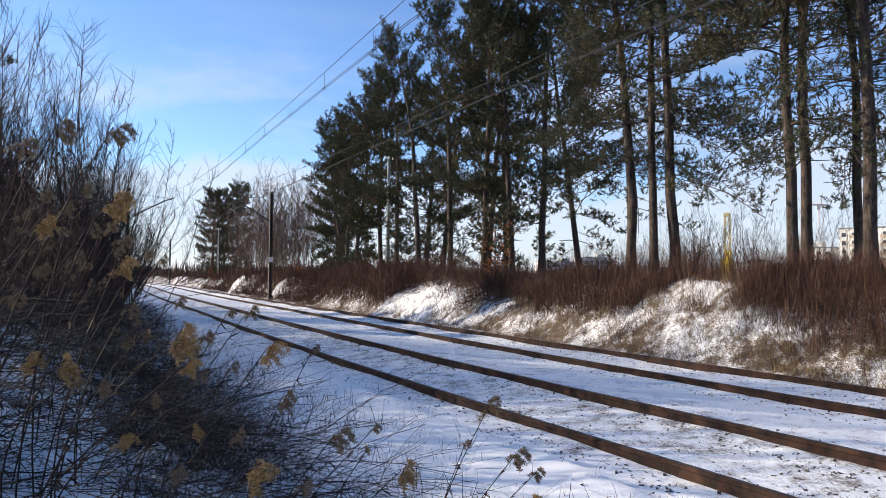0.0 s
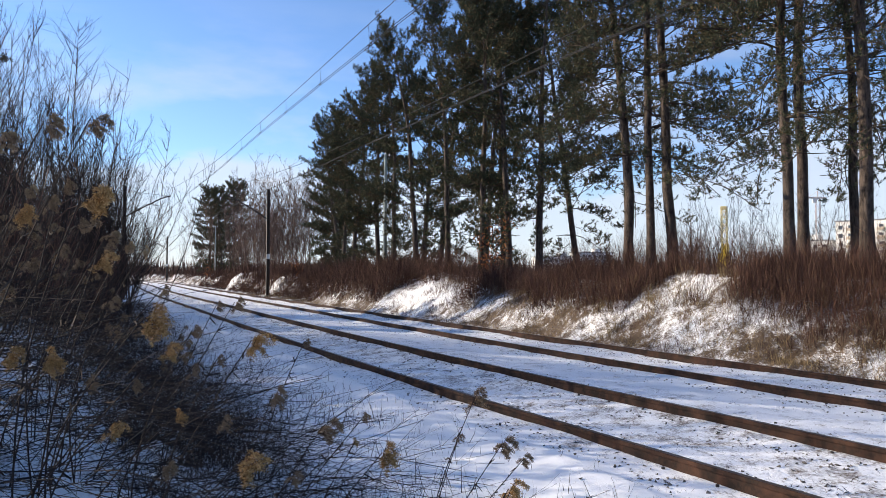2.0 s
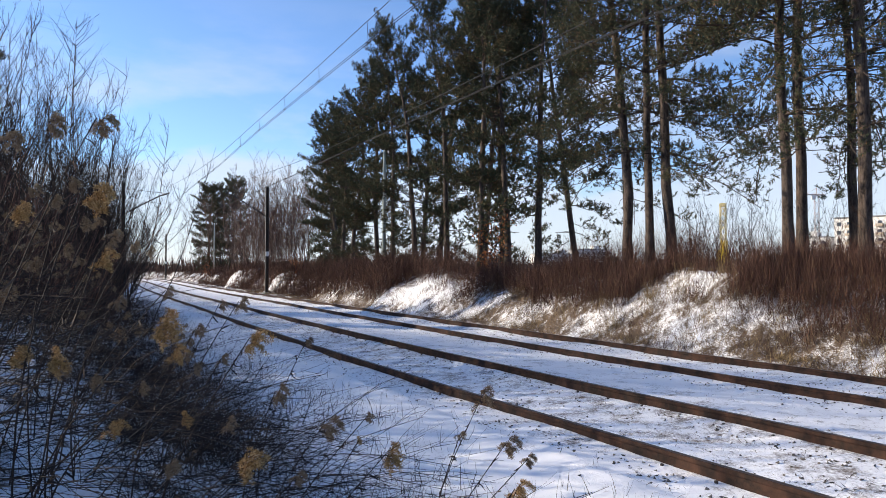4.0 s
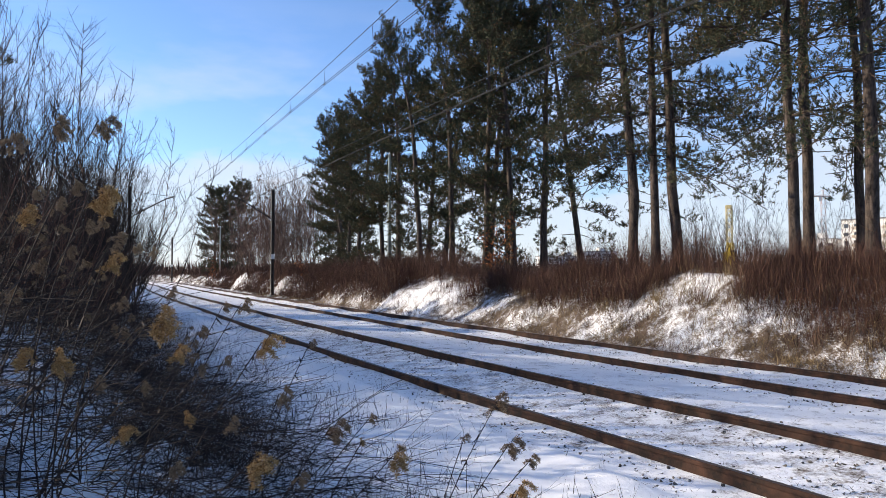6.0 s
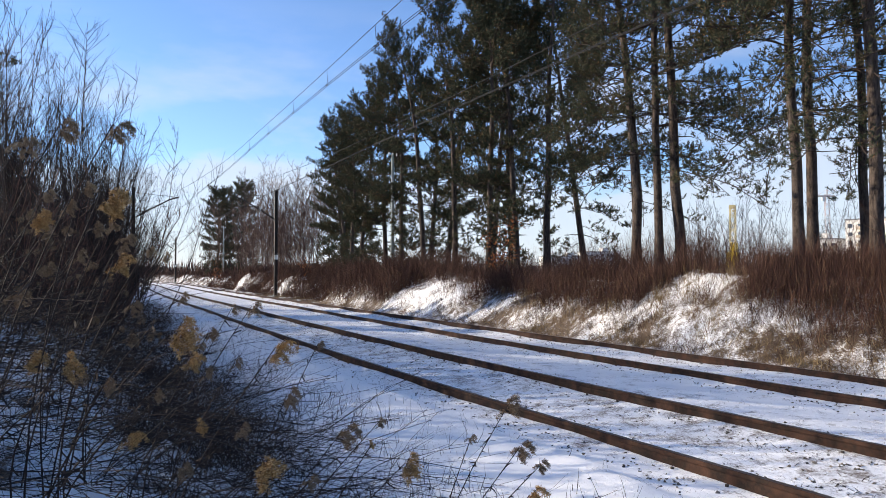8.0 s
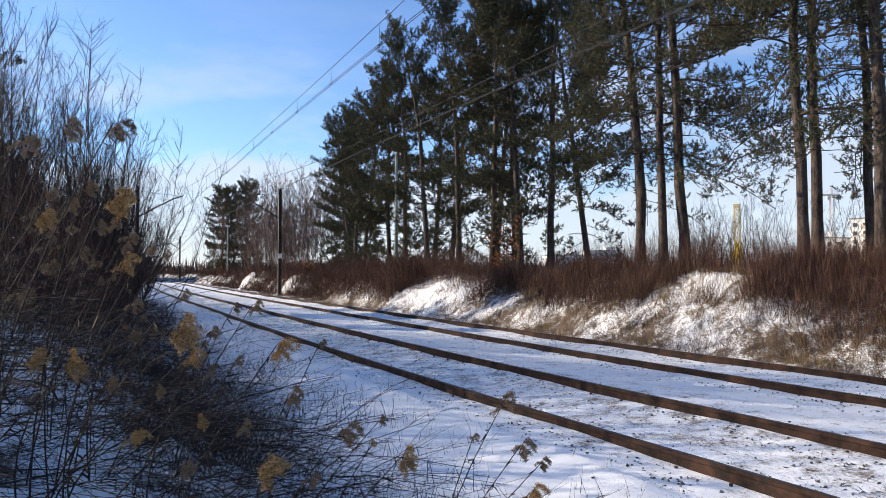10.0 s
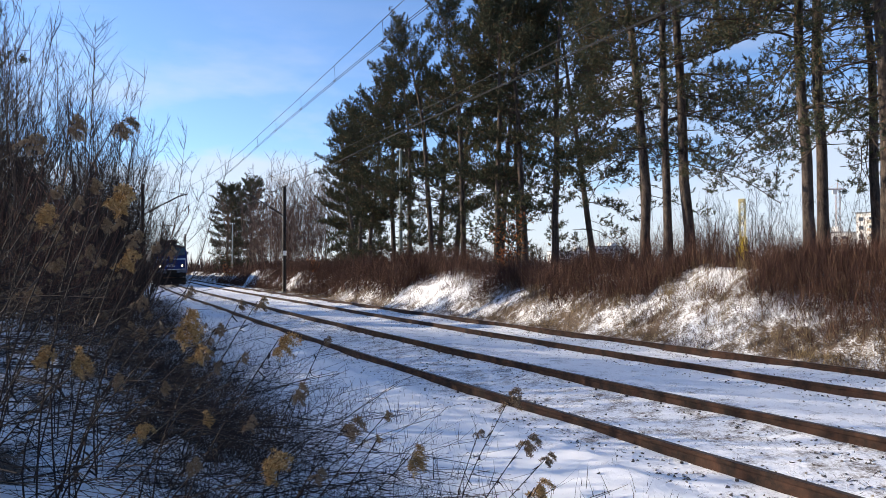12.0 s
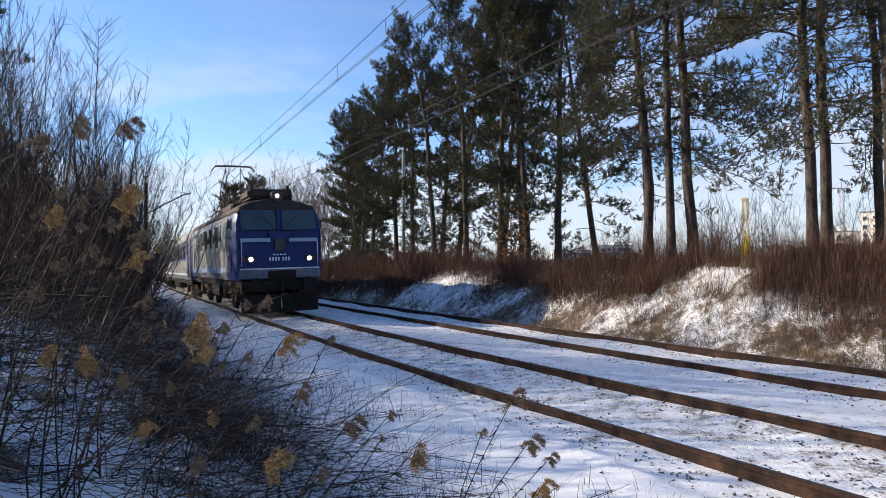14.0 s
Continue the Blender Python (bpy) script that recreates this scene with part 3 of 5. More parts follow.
rs = np.random.default_rng(77)
LEFT = (("fan", 0.2, 23.0, 0.92), ("fan", -0.5, 19.0, 0.82), ("fan", 0.7, 29.0, 1.0), ("fan", -1.8, 16.5, 0.8), ("fan", 0.9, 38.0, 1.0), ("tall", -1.0, 17.5, 0.92), ("tall_b", -2.2, 18.5, 0.95), ("tall", -2.6, 15.5, 0.76), ("tall_b", 0.2, 21.0, 0.92), ("tall", -0.6, 24.0, 1.0), ("tall_b", 0.1, 26.0, 0.85),
        ("tall", -3.6, 20.0, 1.05), ("tall_b", 0.3, 31.0, 0.85), ("tall", 0.0, 35.0, 0.9), ("tall_b", -1.8, 13.0, 0.66), ("mid", 0.0, 22.0, 0.9), ("mid", -0.2, 18.0, 0.85),
        ("mid", 0.4, 27.5, 1.0), ("mid", 0.1, 24.0, 0.95), ("mid", 0.6, 30.0, 1.0), ("mid", -0.6, 14.5, 0.9), ("mid", 0.9, 36.0, 1.0), ("mid", 1.2, 42.0, 1.0), ("mid", 1.0, 50.0, 1.1), ("mid", -1.4, 11.5, 0.9),
        ("mid", -1.5, 20.0, 1.1), ("mid", -0.4, 20.5, 0.95), ("tall_b", -1.3, 22.0, 0.85), ("mid", -0.6, 27.0, 1.2), ("tall", -2.9, 23.0, 0.95), ("tall_b", -0.8, 44.0, 0.9), ("tall", -1.5, 55.0, 0.9), ("mid", 0.8, 60.0, 1.2), ("mid", 0.5, 70.0, 1.2), ("tall", -1.0, 80.0, 0.9), ("tall_b", -1.0, 95.0, 0.9))
for k, x, y, size in LEFT:
    shrub("bare_shrub", k, x, y, size, rs.uniform(0, 360), "leafless brown shrub with upright twigs on the verge" if "tall" in k else "wide leafless shrub fanning out over the verge" if k == "fan" else "spreading leafless shrub on the verge", "shrubs on the verge", TWIG)
for i in range(11):
    y = rs.uniform(9.5, 30)
    x = rs.uniform(-2.8, 0.055 * y - 0.9)
    shrub("low_shrub", "low", x, y, rs.uniform(0.75, 1.1), rs.uniform(0, 360), "low reddish-brown leafless thicket on the verge", "thicket on the verge", BRUSH)
for i in range(20):
    y = rs.uniform(64, 118)
    shrub("bare_birch", "birch" if i % 2 else "birch_b", rs.uniform(15, 25) + line_x(y), y, rs.uniform(0.85, 1.35), rs.uniform(0, 360), "pale leafless birch behind the line", "birches by the line", BIRCH)
for x, y, size in ((19.5, 80, 1.3), (21.0, 84, 1.35), (22.5, 88, 1.4), (20.5, 76, 1.2), (24.0, 92, 1.4), (18.5, 86, 1.1), (23.0, 81, 1.3)):
    shrub("bare_birch", "birch" if y % 4 else "birch_b", x, y, size, rs.uniform(0, 360), "tall pale leafless birch behind the line", "birches by the line", BIRCH)
for x, y, size in ((21.5, 21.0, 0.7), (23.0, 19.0, 0.75), (24.5, 23.5, 0.85), (26.0, 19.5, 0.8), (28.0, 24.5, 1.0), (30.0, 20.5, 0.95), (24.0, 13.0, 0.6)):
    shrub("field_shrub", "mid", x, y, size, rs.uniform(0, 360), "leafless shrub on the field behind the pines", "shrubs on the field", TWIG)
for i in range(14):
    y = 6.0 + 44 * rs.random() ** 1.4
    shrub("bank_shrub", "low", rs.uniform(13.0, 15.4), y, rs.uniform(0.45, 0.72), rs.uniform(0, 360), "low twiggy brown shrub on the crest of the bank", "shrubs on the bank", BRUSH)


# ---------------- brushwood and dry grass ----------------
def strewn(name, n, xr, yr, hmin, hmax, width, mat, label, category, seed, weight=None, lean=0.3, shift=True, near=1.0, bend=0.14, grow=None, twigs=0):
    """Blades over a stretch of ground; twigs: side twigs that leave each blade."""
    rng = np.random.default_rng(seed)
    x, y = rng.uniform(*xr, n), yr[0] + (yr[1] - yr[0]) * rng.random(n) ** near
    if weight is not None:
        keep = rng.random(n) < weight(x, y)
        x, y = x[keep], y[keep]
    n = len(x)
    if shift:
        x = x + line_x(y)
    base = np.stack([x, y, ground_z(x, y) - 0.03], -1)
    h = rng.uniform(hmin, hmax, n) * rng.uniform(0.6, 1.0, n) * (0.55 + 0.7 * clump(x, y, 0.45, seed))
    if grow is not None:
        h = h * grow(x, y)
    tip = base + np.stack([rng.normal(size=n) * lean * h, rng.normal(size=n) * lean * h, h], -1)
    shapes = [blades(base, tip, width * rng.uniform(0.6, 1.3, n), rng, bend)]
    for _ in range(twigs):
        q = base + (tip - base) * rng.uniform(0.3, 0.85, (n, 1))
        e = q + (tip - base) * rng.uniform(0.2, 0.42, (n, 1)) + rng.normal(size=(n, 3)) * 0.16 * h[:, None]
        shapes.append(blades(q, e, width * 0.6 * rng.uniform(0.6, 1.2, n), rng, bend))
    V, Fc = join(*shapes)
    return tagged(new(name, mesh_of(name, V, Fc, mat)), label, category, kind="stuff")


def clump(x, y, f=1.0, ph=0.0):
    return 0.5 + 0.5 * np.sin(x * 2.1 * f + ph + 1.5 * np.sin(y * 0.8 * f)) * np.sin(y * 1.7 * f + ph * 2 + np.sin(x * 1.3 * f))


def covered(x, y):
    return np.clip(1.1 - snow_patch(y), 0.16, 1)


def thicket(x, y):
    """1 inside the clumps of brushwood on the bank, 0 on the open slope between them."""
    u = x
    a = np.sin(y * 0.82 + 1.1 * np.sin(u * 1.1 + 0.6)) * 0.6 + np.sin(y * 2.1 + u * 1.7) * 0.45 + np.sin(y * 4.7 - u * 2.3) * 0.25
    known = 0.9 * ((y < 11.3) & (y > 6.5)) + 0.9 * ((y > 14.2) & (y < 19.5)) - 1.0 * ((y > 11.5) & (y < 13.8)) + 0.8 * ((y > 34) & (y < 51))
    return np.clip(0.75 + 0.8 * a + known + (u - 13.3) * 0.8, 0, 1)


strewn("brushwood", 50000, (13.4, 17.0), (3, 75), 0.4, 1.6, 0.008, BRUSH, "reddish-brown leafless brushwood along the crest of the bank", "brushwood", 1,
       lambda x, y: 0.25 + 0.75 * clump(x, y, 0.8), 0.22, near=1.7, twigs=2, grow=lambda x, y: (0.55 + 0.75 * clump(x, y, 1.3, 2.0)) * (1 - 0.45 * np.exp(-((y - 12.6) / 1.3) ** 2)))
strewn("brushwood", 60000, (11.9, 14.1), (3, 62), 0.3, 1.05, 0.008, BRUSH, "brown brushwood in thick clumps on the slope of the bank", "brushwood", 2,
       lambda x, y: (0.02 + 0.98 * thicket(x, y) ** 1.6) * covered(x, y) * np.clip((x - 12.0) / 0.9, 0.05, 1), 0.28, near=1.8, twigs=1)
strewn("brushwood", 26000, (12.3, 14.3), (6.5, 24), 0.35, 0.95, 0.007, BRUSH, "thick reddish-brown brushwood on the near slope of the bank", "brushwood", 21,
       lambda x, y: thicket(x, y) ** 1.5 * covered(x, y) * np.clip((x - 12.1) / 0.5, 0, 1) * np.where((y > 11.2) & (y < 14.0), 0.12, 1.0), 0.25, near=1.3, twigs=1)
strewn("brushwood", 30000, (11.9, 14.2), (30, 95), 0.3, 1.0, 0.016, BRUSH, "brown brushwood over the far slope of the bank", "brushwood", 23,
       lambda x, y: covered(x, y) * (0.15 + 0.85 * np.clip(1.6 * clump(x, y, 0.6, 1.7), 0, 1)) * np.clip((x - 11.8) / 0.5, 0, 1), 0.3, near=1.4, twigs=1)
strewn("dry_grass", 14000, (11.6, 14.0), (20, 34), 0.08, 0.4, 0.010, BRUSH, "tufts of dead growth on the snowy slope", "dry grass", 24,
       lambda x, y: clump(x, y, 1.9, 0.9) ** 3 * 0.9, 0.4, bend=0.4)
strewn("dry_grass", 26000, (11.6, 13.9), (7, 20), 0.12, 0.5, 0.008, STRAW, "straw-coloured grass tufts on the near slope", "dry grass", 25,
       lambda x, y: clump(x, y, 2.1, 0.3) ** 3, 0.35, bend=0.5)
strewn("dry_grass", 20000, (11.6, 13.9), (7, 20), 0.12, 0.55, 0.007, BRUSH, "brown dead stalks in tufts on the near slope", "dry grass", 26,
       lambda x, y: clump(x, y, 1.6, 2.6) ** 3, 0.4, bend=0.4)
strewn("dry_grass", 80000, (11.4, 14.3), (3, 58), 0.08, 0.34, 0.007, STRAW, "straw-coloured dry grass on the bank", "dry grass", 3, lambda x, y: (0.15 + 0.85 * clump(x, y, 1.7, 2.0) ** 1.4) * np.maximum(covered(x, y), 0.3), 0.7, near=1.6, bend=0.4)
strewn("dry_grass", 30000, (11.5, 14.3), (3, 58), 0.06, 0.25, 0.008, BRUSH, "brown dead grass on the bank", "dry grass", 13, lambda x, y: 0.1 + 0.9 * clump(x, y, 2.3, 0.4) ** 2, 0.6, near=1.5, bend=0.4)
strewn("dry_grass", 42000, (4.0, 11.5), (3, 40), 0.02, 0.075, 0.006, STALK, "short dry grass poking through the snow between the rails", "dry grass", 4, lambda x, y: 0.1 + 0.9 * clump(x, y, 1.6, 0.5) ** 3, 1.1, near=1.7)
strewn("weeds", 16000, (0.6, 4.3), (3.2, 32), 0.08, 0.42, 0.006, STALK, "dry dark weeds in the snow of the verge", "weeds", 5, lambda x, y: np.clip((4.3 - x) / 3, 0.08, 1) * clump(x, y, 1.2, 0.2), 0.3, near=1.6)
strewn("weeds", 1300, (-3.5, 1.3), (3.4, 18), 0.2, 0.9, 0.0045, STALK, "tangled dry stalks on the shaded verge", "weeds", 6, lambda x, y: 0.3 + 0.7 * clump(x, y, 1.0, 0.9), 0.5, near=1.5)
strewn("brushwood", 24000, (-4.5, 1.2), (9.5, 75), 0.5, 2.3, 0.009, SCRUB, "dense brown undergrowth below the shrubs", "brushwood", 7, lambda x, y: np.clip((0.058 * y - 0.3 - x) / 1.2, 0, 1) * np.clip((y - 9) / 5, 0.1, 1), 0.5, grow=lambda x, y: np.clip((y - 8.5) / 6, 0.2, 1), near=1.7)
strewn("far_brushwood", 18000, (12.5, 22), (58, 190), 0.5, 1.5, 0.03, BRUSH, "brown brushwood along the far line", "brushwood", 8, None, 0.25)
# Added growth, mostly hidden by the shrubs, that throws shade over the far track.
strewn("brushwood", 9000, (-8, 1.3), (32, 110), 1.6, 5.2, 0.035, SCRUB, "tall dark thicket added between the shrubs to shade the line", "brushwood", 22, lambda x, y: np.clip((1.5 - x) / 1.5, 0.2, 1), 0.2, twigs=1)
strewn("far_brushwood", 10000, (-14, 3.0), (75, 260), 0.8, 3.0, 0.05, BRUSH, "brown thicket beside the far line", "brushwood", 9, None, 0.25)
strewn("far_brushwood", 9000, (20, 75), (8, 95), 0.8, 2.2, 0.035, BRUSH, "brown scrub on the field behind the pines", "brushwood", 10, lambda x, y: 0.2 + 0.8 * clump(x, y, 0.15), 0.25)
strewn("far_woods", 9000, (-100, 420), (330, 520), 4, 10, 0.5, BRUSH, "bare woods along the horizon", "woods", 11, None, 0.15, False)
strewn("far_woods", 6000, (150, 520), (20, 330), 2, 6, 0.35, BRUSH, "bare scrub across the far fields", "woods", 12, lambda x, y: 0.5 * (x > 275) + 0.25, 0.15, False)


def fallen_stalks(n, seed, xr, yr, rise, droop, label):
    """Long dry stalks that arch over the snow of the verge, most of them to one side."""
    rng = np.random.default_rng(seed)
    x, y = rng.uniform(*xr, n), yr[0] + (yr[1] - yr[0]) * rng.random(n) ** 1.3
    L = rng.uniform(0.6, 1.9, n)
    az = rng.normal(size=n) * 0.75 + 1.9
    up = rng.uniform(*rise, n)
    d = np.stack([np.sin(az), np.cos(az), up], -1)
    d /= np.linalg.norm(d, axis=1, keepdims=True)
    f = np.linspace(0, 1, 6)
    P = np.stack([x, y, ground_z(x, y)], -1)[:, None] + d[:, None] * L[:, None, None] * f[:, None]
    P[:, :, 2] -= (L[:, None] * droop * f ** 2)
    P[:, 1:] += rng.normal(size=(n, 5, 3)) * 0.018
    P[:, :, 2] = np.maximum(P[:, :, 2], ground_z(P[:, :, 0], P[:, :, 1]) + 0.012)
    r = rng.uniform(0.0014, 0.0038, n)
    shapes = [tubes(P, r[:, None] * np.linspace(1, 0.5, 6), 3)]
    for k in (2, 3, 4):
        q = P[:, k]
        e = q + (P[:, 5] - P[:, 3]) * rng.uniform(0.3, 0.6, (n, 1)) + rng.normal(size=(n, 3)) * 0.07
        e[:, 2] = np.maximum(e[:, 2], ground_z(e[:, 0], e[:, 1]) + 0.01)
        T = np.stack([q, (q + e) / 2 + rng.normal(size=(n, 3)) * 0.012, e], 1)
        shapes.append(tubes(T, r[:, None] * np.array([0.55, 0.45, 0.3]), 3))
    V, Fc = join(*shapes)
    return tagged(new("fallen_stalks", mesh_of("fallen_stalks", V, Fc, STALK)), label, "stalks", kind="stuff")


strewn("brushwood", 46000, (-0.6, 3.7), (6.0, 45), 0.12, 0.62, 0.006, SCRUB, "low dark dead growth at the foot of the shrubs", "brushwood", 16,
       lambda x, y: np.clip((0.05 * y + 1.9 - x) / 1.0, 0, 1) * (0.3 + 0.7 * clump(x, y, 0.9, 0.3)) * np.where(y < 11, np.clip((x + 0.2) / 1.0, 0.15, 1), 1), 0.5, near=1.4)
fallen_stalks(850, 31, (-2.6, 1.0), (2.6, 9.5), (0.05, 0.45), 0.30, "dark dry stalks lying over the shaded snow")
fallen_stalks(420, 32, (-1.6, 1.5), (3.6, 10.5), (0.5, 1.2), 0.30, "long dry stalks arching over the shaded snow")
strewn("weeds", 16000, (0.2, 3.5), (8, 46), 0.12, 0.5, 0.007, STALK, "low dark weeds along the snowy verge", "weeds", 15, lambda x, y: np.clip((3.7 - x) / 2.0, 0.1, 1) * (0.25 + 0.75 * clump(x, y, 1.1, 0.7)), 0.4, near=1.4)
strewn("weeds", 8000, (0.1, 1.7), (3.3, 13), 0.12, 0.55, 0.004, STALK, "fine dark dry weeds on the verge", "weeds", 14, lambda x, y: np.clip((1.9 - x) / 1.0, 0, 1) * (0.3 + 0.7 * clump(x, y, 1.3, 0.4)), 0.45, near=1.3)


def stones(n, seed):
    """Dark ballast stones that show through the snow beside the rails."""
    rng = np.random.default_rng(seed)
    k = rng.integers(0, 4, n)
    y = 3 + 40 * rng.random(n) ** 1.8
    x = np.array(RAIL_X)[k] + rng.choice([-1, 1], n) * (0.16 + np.abs(rng.normal(size=n)) * 0.28) + line_x(y)
    c = np.stack([x, y, ground_z(x, y) + 0.004], -1)
    dirs = np.array([(1, 0, 0), (-1, 0, 0), (0, 1, 0), (0, -1, 0), (0, 0, 1), (0, 0, -1)], float)
    V = c[:, None] + dirs * rng.uniform(0.006, 0.024, (n, 6, 1)) * np.array([1, 1, 0.55]) + rng.normal(size=(n, 6, 3)) * 0.006
    tri = np.array([(0, 2, 4), (2, 1, 4), (1, 3, 4), (3, 0, 4), (2, 0, 5), (1, 2, 5), (3, 1, 5), (0, 3, 5)])
    Fc = (np.arange(n)[:, None, None] * 6 + tri).reshape(-1, 3)
    return tagged(new("ballast", mesh_of("ballast", V.reshape(-1, 3), Fc, STONE)), "dark ballast stones showing through the snow", "stones", kind="stuff")


stones(3600, 41)


# ---------------- poles and wires ----------------
def wire(pts, r, n=4):
    P = np.array([pts], float)
    return tubes(P, np.full(P.shape[:2], r), n)


def catenary_mast(u, s, side, label):
    """A steel mast with a slanting tubular bracket over the track; side: +1 when the bracket points to +x."""
    x, y, a = on_line(u, s)
    z = float(ground_z(x, y))
    t = thing("catenary_mast", label, "mast", pose(x, y, z, 0, 0, -math.degrees(a)), group="masts along the line")
    top = 7.7 - z
    bm = bmesh.new()
    for dx in (-0.09, 0.09):
        box(bm, dx, 0, top / 2 - 0.2, 0.05, 0.22, top + 0.4, 0.008)
    box(bm, 0, 0, top / 2 - 0.2, 0.2, 0.03, top + 0.4)
    for k in range(11):
        box(bm, 0, 0, 0.5 + k * 0.68, 0.24, 0.22, 0.05)
    part("post", bm, STEEL_DARK, t)
    part("footing", box(bmesh.new(), 0, 0, -0.1, 0.55, 0.55, 0.45, 0.04), CONCRETE, t)
    part("plate", box(bmesh.new(), 0, -0.13, 2.75 - z, 0.24, 0.02, 0.34, 0.006), INSULATOR, t, "white marking plate with worn edges")
    zb, zt = 5.45 - z, 7.1 - z
    bracket = part("bracket", wire([(0, 0, zb), (side * 1.2, 0, zb + 0.75), (side * 2.4, 0, zt - 0.2), (side * 3.0, 0, zt)], 0.045, 8), STEEL_DARK, t)
    part("tie_rod", wire([(0, 0, zt + 0.25), (side * 1.5, 0, zt + 0.1), (side * 3.0, 0, zt)], 0.018, 6), STEEL_DARK, t)
    part("registration_arm", wire([(side * 0.1, 0, zb + 0.1), (side * 1.4, 0, 6.45 - z), (side * 2.5, 0, 6.35 - z)], 0.02, 6), STEEL_DARK, t)
    for d in (0.35, 2.55):
        bm = bmesh.new()
        for k in range(4):
            cyl(bm, (side * (d + k * 0.05), 0, zt + 0.17 - d * 0.07), (side * (d + k * 0.05 + 0.03), 0, zt + 0.17 - d * 0.07), 0.07, n=10)
        part("insulator", bm, INSULATOR, bracket)
    return t


catenary_mast(12.05, 52.5, -1, "dark steel overhead-line mast with slanting bracket")
catenary_mast(2.5, 55.0, 1, "dark steel overhead-line mast standing among bare shrubs")
catenary_mast(12.3, 130.0, -1, "dark steel overhead-line mast far along the line")
catenary_mast(2.3, 118.0, 1, "dark steel overhead-line mast far along the line")


def overhead_line(u, s_mast, span, heights, label):
    t = thing("overhead_line", label, "overhead line", group="overhead lines")

    def at(s, du, z):
        x, y, _ = on_line(u + du, s)
        return (float(x), float(y), z)

    def height(s):
        return float(np.interp(s, (-10, 12, 36, 60, 120), heights))

    def messenger_z(s):
        f = ((s - s_mast) / span) % 1.0
        return height(s) + 0.38 + 1.05 * (2 * f - 1) ** 2

    ss = np.arange(s_mast - span, s_mast + 1.6 * span, 2.0)
    for du in (-0.03, 0.03):
        part("contact_wire", wire([at(s, du, height(s)) for s in ss], 0.009), WIRE, t)
    part("messenger_wire", wire([at(s, 0, messenger_z(s)) for s in ss], 0.010), WIRE, t)
    for s in np.arange(s_mast - span + 4, s_mast + span, 3.5):
        part("dropper", wire([at(s, 0, messenger_z(s)), at(s, 0.02, height(s))], 0.005, 4), WIRE, t)
        part("clamp", box(bmesh.new(), *at(s, 0, height(s) + 0.01), 0.07, 0.05, 0.03, 0.005), WIRE, t)
    return t


overhead_line(5.6, 55.0, 62.0, (6.75, 6.58, 6.38, 6.2, 6.2), "overhead contact wires and carrying cable of the track")
overhead_line(9.65, 52.5, 62.0, (6.5, 6.45, 6.45, 6.45, 6.4), "overhead contact wires and carrying cable of the second track")


def pole(x, y, h, label):
    z = float(ground_z(x, y))
    t = thing("power_pole", label, "pole", pose(x, y, z), group="poles on the bank")
    bm = bmesh.new()
    cyl(bm, (0, 0, -0.3), (0, 0, h), 0.13, 0.085, 12)
    part("shaft", bm, CONCRETE, t, smooth=True)
    arm = part("crossarm", box(bmesh.new(), 0, 0, h - 0.12, 0.62, 0.07, 0.07, 0.01), STEEL_DARK, t)
    for dx in (-0.26, 0.0, 0.26):
        bm = bmesh.new()
        cyl(bm, (dx, 0, h - 0.1 + (0.1 if dx == 0 else 0)), (dx, 0, h + 0.12), 0.035, 0.05, 8)
        part("insulator", bm, INSULATOR, arm)
    return t


pole(16.3, 40.6, 7.1, "slim grey-green concrete pole among the pines")
pole(17.2, 111.0, 7.4, "slim grey-green concrete pole farther along the bank")

# ---------------- distant things ----------------
PLASTER = simple("cream_plaster", (0.74, 0.71, 0.66), (0.82, 0.79, 0.75), 0.8, 0, 0.4)
PLASTER_TAN = simple("tan_plaster", (0.45, 0.36, 0.27), (0.52, 0.43, 0.33), 0.8, 0, 0.4)
PANE = simple("dark_pane", (0.05, 0.06, 0.08), (0.09, 0.10, 0.12), 0.15, 0, 0.5, spec=0.6)
ROOF_GREY = simple("grey_roof", (0.20, 0.20, 0.21), (0.3, 0.3, 0.31), 0.8, 0, 0.5)
YELLOW = simple("yellow_paint", (0.62, 0.43, 0.03), (0.72, 0.52, 0.06), 0.5, 0, 2)
CREAM_YELLOW = simple("faded_yellow_paint", (0.62, 0.52, 0.25), (0.7, 0.6, 0.35), 0.5, 0, 2)
CRANE_RED = simple("red_and_grey_paint", (0.5, 0.32, 0.27), (0.58, 0.55, 0.52), 0.6, 0, 0.25)


